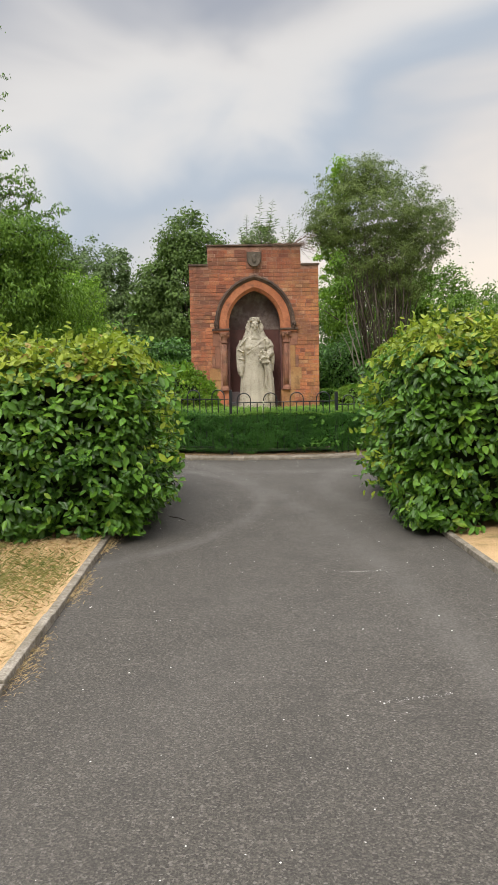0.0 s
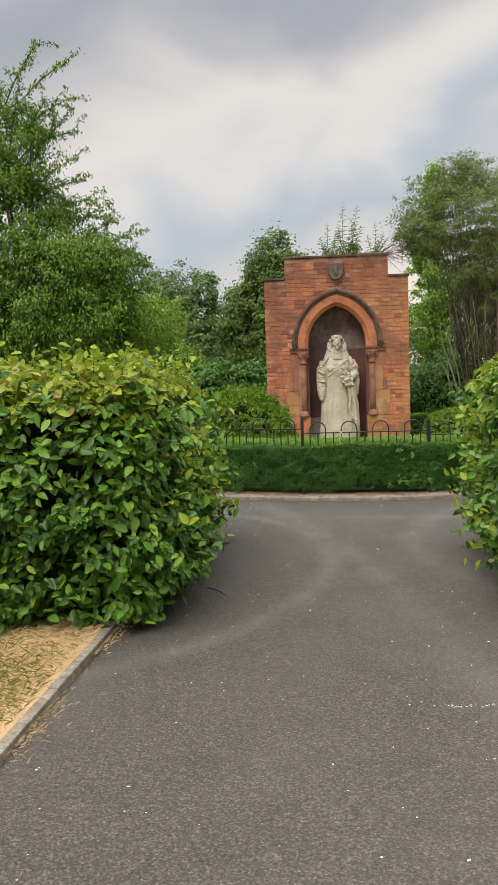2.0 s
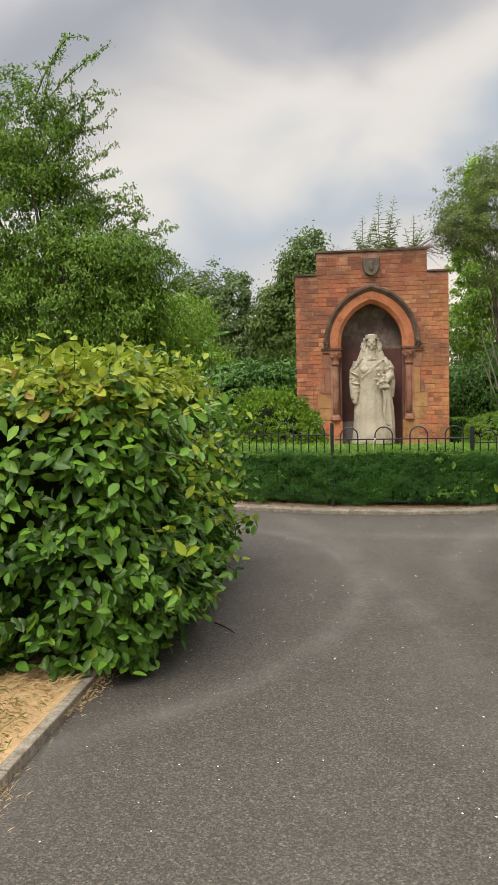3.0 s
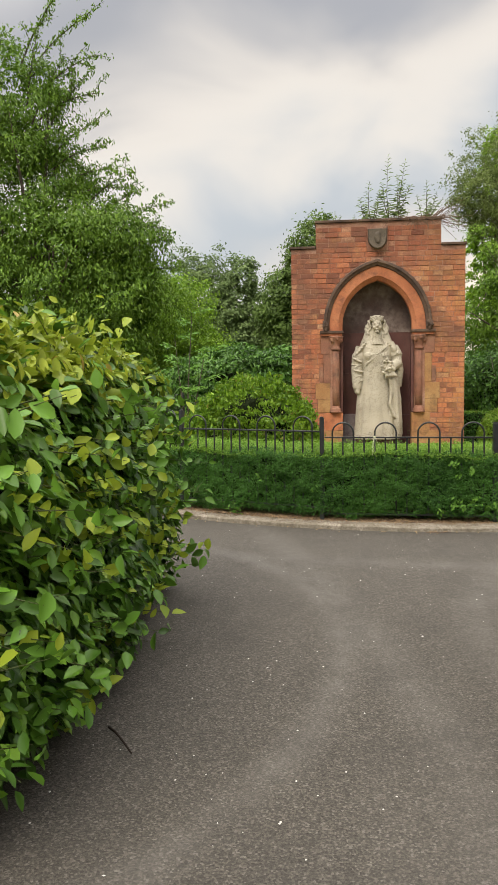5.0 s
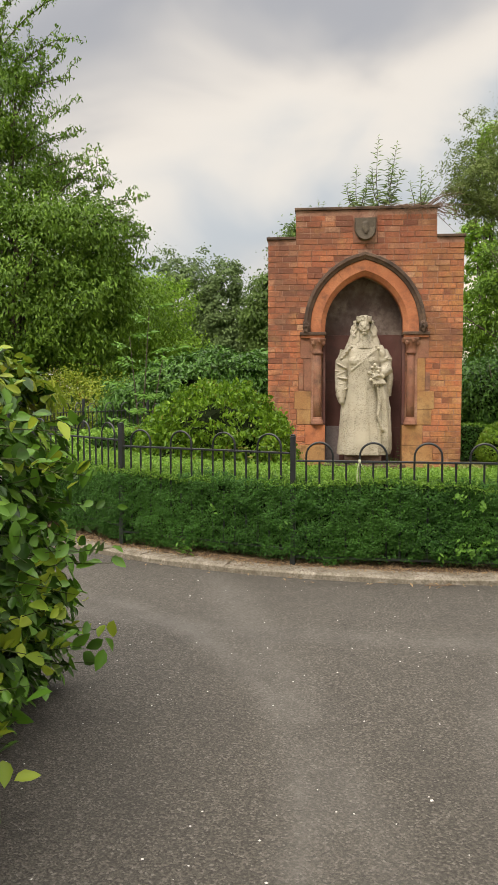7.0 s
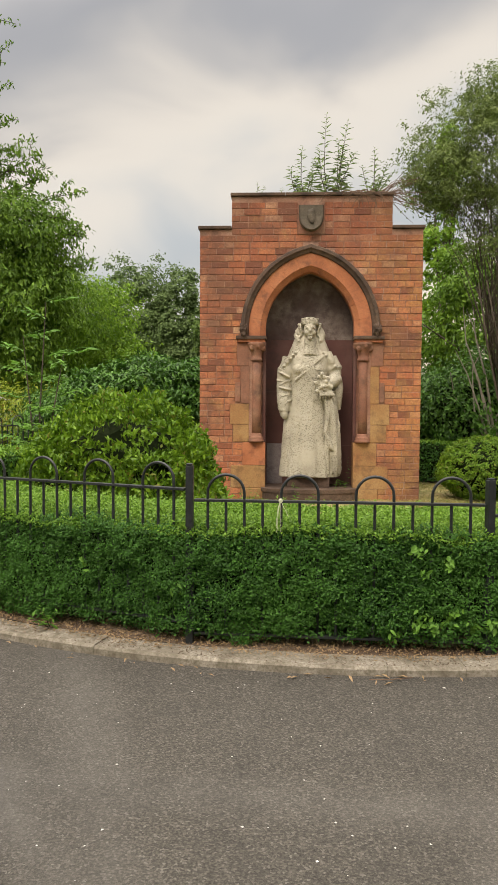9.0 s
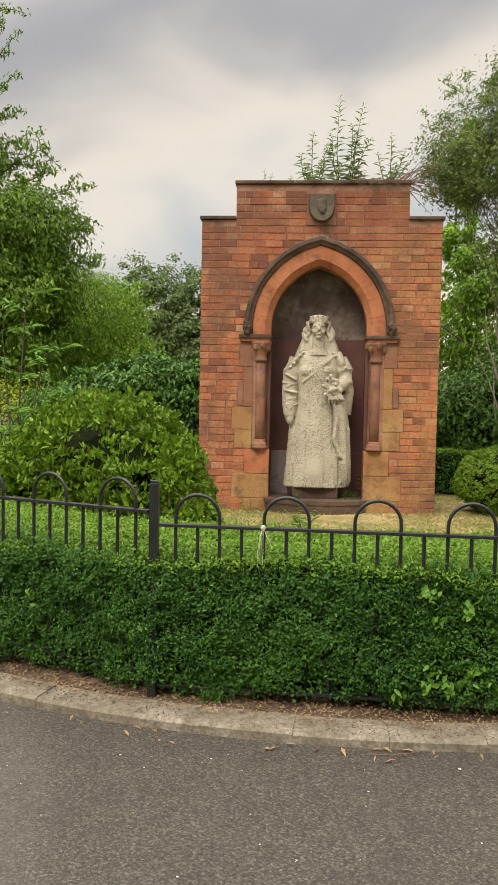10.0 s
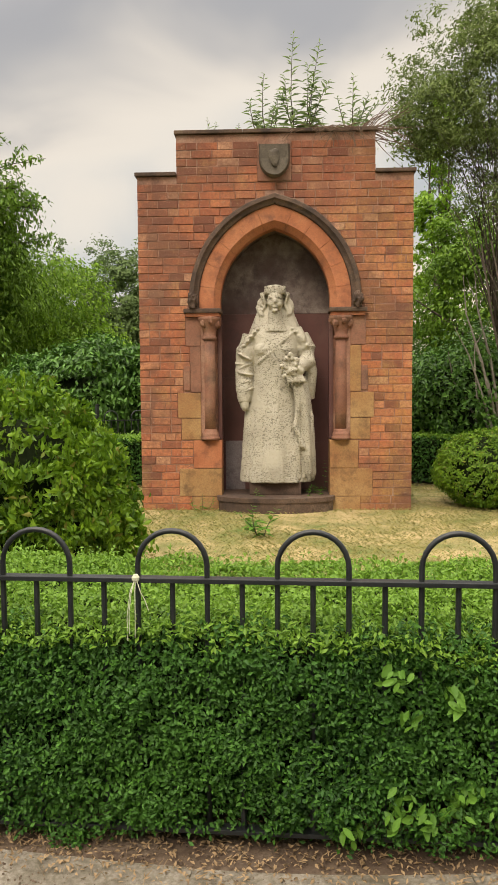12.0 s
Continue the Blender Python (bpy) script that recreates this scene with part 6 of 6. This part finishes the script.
inside = np.hypot(pts[:, 0] - CX, pts[:, 1] - CY) > R_KERB + 0.02
scatter_chips("pale_chips", "pale stone chippings scattered on the asphalt", "gravel", pts[inside], 0.0042, CHIP, 75)
n = 34
pts = np.stack([g.uniform(-2.0, 1.0, n), g.uniform(-16.5, -6.8, n), np.full(n, 0.001)], 1)
inside = np.hypot(pts[:, 0] - CX, pts[:, 1] - CY) > R_KERB + 0.05
scatter_chips("pale_chips", "larger white flecks lying on the asphalt", "gravel", pts[inside], 0.0065, CHIP, 76, 0.25)
n = 8500
a = g.uniform(radians(-60), radians(30), n)
r = g.uniform(4.78, R_KERB - 0.09, n)
pts = np.stack([CX + r * np.sin(a), CY - r * np.cos(a), np.full(n, 0.056)], 1)
P = pts + np.stack([np.zeros(n), np.zeros(n), g.uniform(0, 0.012, n)], 1)
lit = leaves("leaf_litter", P, np.tile(np.array([[0, 0, 1.0]]), (n, 1)), 0.018, 0.008, LITTER, None, 0.0, 0.5, 0.2, seed=77)
tagged(lit, "dry brown leaf litter and straw on the soil", "litter", kind="stuff")
n = 1500
a = g.uniform(radians(-60), radians(30), n)
r = g.uniform(4.85, R_KERB - 0.06, n)
blades("soil_straw", "dry straw lying in the soil strip", np.stack([CX + r * np.sin(a), CY - r * np.cos(a), np.full(n, 0.055)], 1), 0.013, 0.0009, LITTER, 78, 1.6)
n = 70
a = g.uniform(radians(-50), radians(25), n)
r = R_KERB + np.abs(g.normal(0.03, 0.05, n)) + 0.01
pl = np.stack([CX + r * np.sin(a), CY - r * np.cos(a), np.full(n, 0.008)], 1)
lit = leaves("gutter_litter", pl, np.tile(np.array([[0, 0, 1.0]]), (n, 1)), 0.05, 0.014, LITTER, None, 0.0, 0.25, 0.2, seed=79)
tagged(lit, "fallen brown leaves along the kerb", "litter", kind="stuff")


n = 9000
a = g.uniform(radians(-60), radians(30), n)
r = g.uniform(4.82, R_KERB - 0.02, n)
scatter_chips("soil_crumbs", "pale crumbs of soil and grit on bed and kerb", "grit", np.stack([CX + r * np.sin(a), CY - r * np.cos(a), np.where(r > R_KERB - 0.18, 0.047, 0.053)], 1), 0.004, SOIL, 81, 0.7)
n = 60
u = g.uniform(0, 1, n)
scatter_chips("chalk_mark", "faint pale scratch across the asphalt", "mark", np.stack([-0.62 + 0.36 * u, -15.08 + 0.05 * u + g.normal(0, 0.006, n), np.full(n, 0.003)], 1), 0.0028, CHIP, 82, 0.1)
n = 40
scatter_chips("dried_splash", "small pale dried splash on the asphalt", "mark", np.stack([-0.275 + g.normal(0, 0.05, n) + 0.12 * (np.arange(n) % 2), -13.04 + g.normal(0, 0.012, n), np.full(n, 0.003)], 1), 0.0045, CHIP, 83, 0.1)


def fallen_twig(pts, r, label, material=TWIG_DARK):
    bm = bmesh.new()
    tube(bm, pts, [r * (1 - 0.12 * i) for i in range(len(pts))], 6)
    t = mesh_object("fallen_twig", bm, material, True)
    return tagged(t, label, "twig")


fallen_twig([(-1.665, -10.91, 0.012), (-1.625, -10.95, 0.012), (-1.575, -11.03, 0.02), (-1.511, -11.12, 0.012)], 0.0055, "dark curved twig lying on the asphalt")
fallen_twig([(0.10, -6.75, 0.01), (0.2, -6.745, 0.010), (0.33, -6.70, 0.008)], 0.0028, "thin brown twig lying beside the kerb", BRAMBLE)

# string knotted to the rail
st = thing("twine", "pale twine knotted round the railing", "string")
g = np.random.default_rng(80)
kx, ky = -0.36, -6.36
for k in range(4):
    bm = bmesh.new()
    dx = (-0.022, -0.016, 0.002, 0.03)[k]
    ln = (0.17, 0.15, 0.16, 0.08)[k]
    tube(bm, [(kx, ky - 0.03, RAIL_Z + 0.012), (kx + dx * 0.6, ky - 0.05, RAIL_Z - 0.03), (kx + dx, ky - 0.055, RAIL_Z - ln * 0.6), (kx + dx * (0.9 if k < 3 else 1.4), ky - 0.06, RAIL_Z - ln)], [0.0013] * 4, 5)
    part("strand", bm, STRING, st)
bm = bmesh.new()
lathe(bm, [(0.006, -0.012), (0.012, -0.004), (0.012, 0.004), (0.006, 0.012)], 10, (kx, ky - 0.028, RAIL_Z + 0.006))
part("knot", bm, STRING, st)

# ---------------------------------------------------------------- bricks of the monument, last
COURSE, LEN = 0.0893, 0.232
JOINT = 0.008
g = np.random.default_rng(90)
brick_meshes = {}


def brick_mesh(ln, v):
    """A worn brick of that length, centred, its face at y = 0 towards -y."""
    key = (round(ln, 2), v)
    if key not in brick_meshes:
        ln = key[0]
        bm = bmesh.new()
        rr = np.random.default_rng(int(ln * 1000) + v)
        h = COURSE - JOINT
        front = [bm.verts.new((sx * (ln / 2 - 0.004) + rr.normal(0, 0.0012), -0.002 + rr.normal(0, 0.0012), sz * (h / 2 - 0.004) + rr.normal(0, 0.0012))) for sx, sz in ((-1, -1), (1, -1), (1, 1), (-1, 1))]
        rim = [bm.verts.new((sx * ln / 2, 0.005, sz * h / 2)) for sx, sz in ((-1, -1), (1, -1), (1, 1), (-1, 1))]
        back = [bm.verts.new((sx * ln / 2, 0.10, sz * h / 2)) for sx, sz in ((-1, -1), (1, -1), (1, 1), (-1, 1))]
        bm.faces.new(front)
        for p, q in ((front, rim), (rim, back)):
            for k in range(4):
                bm.faces.new((p[k], q[k], q[(k + 1) % 4], p[(k + 1) % 4]))
        bmesh.ops.recalc_face_normals(bm, faces=bm.faces[:])
        me = bpy.data.meshes.new("brick")
        bm.to_mesh(me); bm.free()
        me.materials.append(BRICK)
        brick_meshes[key] = me
    return brick_meshes[key]


def blocked(z0, z1, side):
    """How far from the centre line the dressed stone reaches in a course."""
    z = (z0 + z1) / 2
    if z > Z_S:
        near = max(z0, Z_S)
        return max(arch_edge(R_HOOD - 0.02, near), 0.0) if near < Z_C + math.sqrt(R_HOOD ** 2 - A_C ** 2) - 0.03 else 0.0
    for lo, hi, x in ((2.225, 2.32, 0.985), (1.90, 2.225, 1.005), (1.68, 1.90, 0.955), (1.38, 1.68, 1.03), (1.09, 1.38, 1.10), (0.845, 1.09, 1.06), (0.52, 0.845, 0.93), (0.20, 0.52, 1.09), (0.0, 0.20, 0.95)):
        if lo <= z < hi:
            return x
    return 0.0


places = []
n_course = int((4.218 - 0.03) / COURSE)
for c in range(n_course + 1):
    z0 = 0.03 + c * COURSE
    z1 = z0 + COURSE
    if z1 > 4.225:
        break
    xl, xr = (-1.53, 1.53) if z1 < 3.78 else (-1.09, 1.11)
    hole = blocked(z0, z1, 0)
    spans = [(xl, xr)] if hole <= 0.02 else [(xl, -hole), (hole, xr)]
    if 3.70 < (z0 + z1) / 2 < 4.10:
        spans = [(xl, -0.185), (0.185, xr)]
    for a, b in spans:
        x = a
        first = True
        while x < b - 0.03:
            w = (LEN * 0.5 if (c % 2 and first) else LEN * g.choice([1.0, 1.0, 1.0, 0.72, 0.5]))
            first = False
            if b - (x + w) < 0.07:
                w = b - x
            places.append((x + w / 2, z0 + COURSE / 2, w - JOINT))
            x += w
order = sorted(range(len(places)), key=lambda i: places[i][1])
single = set(order[:300])
rest_v, rest_f = [], []
for i, (x, z, w) in enumerate(places):
    proud = g.normal(0, 0.002)
    m = brick_mesh(w, int(g.integers(0, 3)))
    if i in single:
        ob = new("brick", m)
        ob.parent = monument
        ob.location = (x, FACE - 0.0005 + proud, z)
        ob.rotation_euler = (0, g.normal(0, 0.004), 0)
    else:
        o = len(rest_v)
        rest_v += [(v.co.x + x, v.co.y + FACE - 0.0005 + proud, v.co.z + z) for v in m.vertices]
        rest_f += [tuple(k + o for k in p.vertices) for p in m.polygons]
upper = raw_mesh("upper_bricks", np.array(rest_v), np.array(rest_f), BRICK)
upper.data.shade_flat()
upper.parent = monument
tagged(upper, "weathered red bricks of the upper wall", kind="stuff")
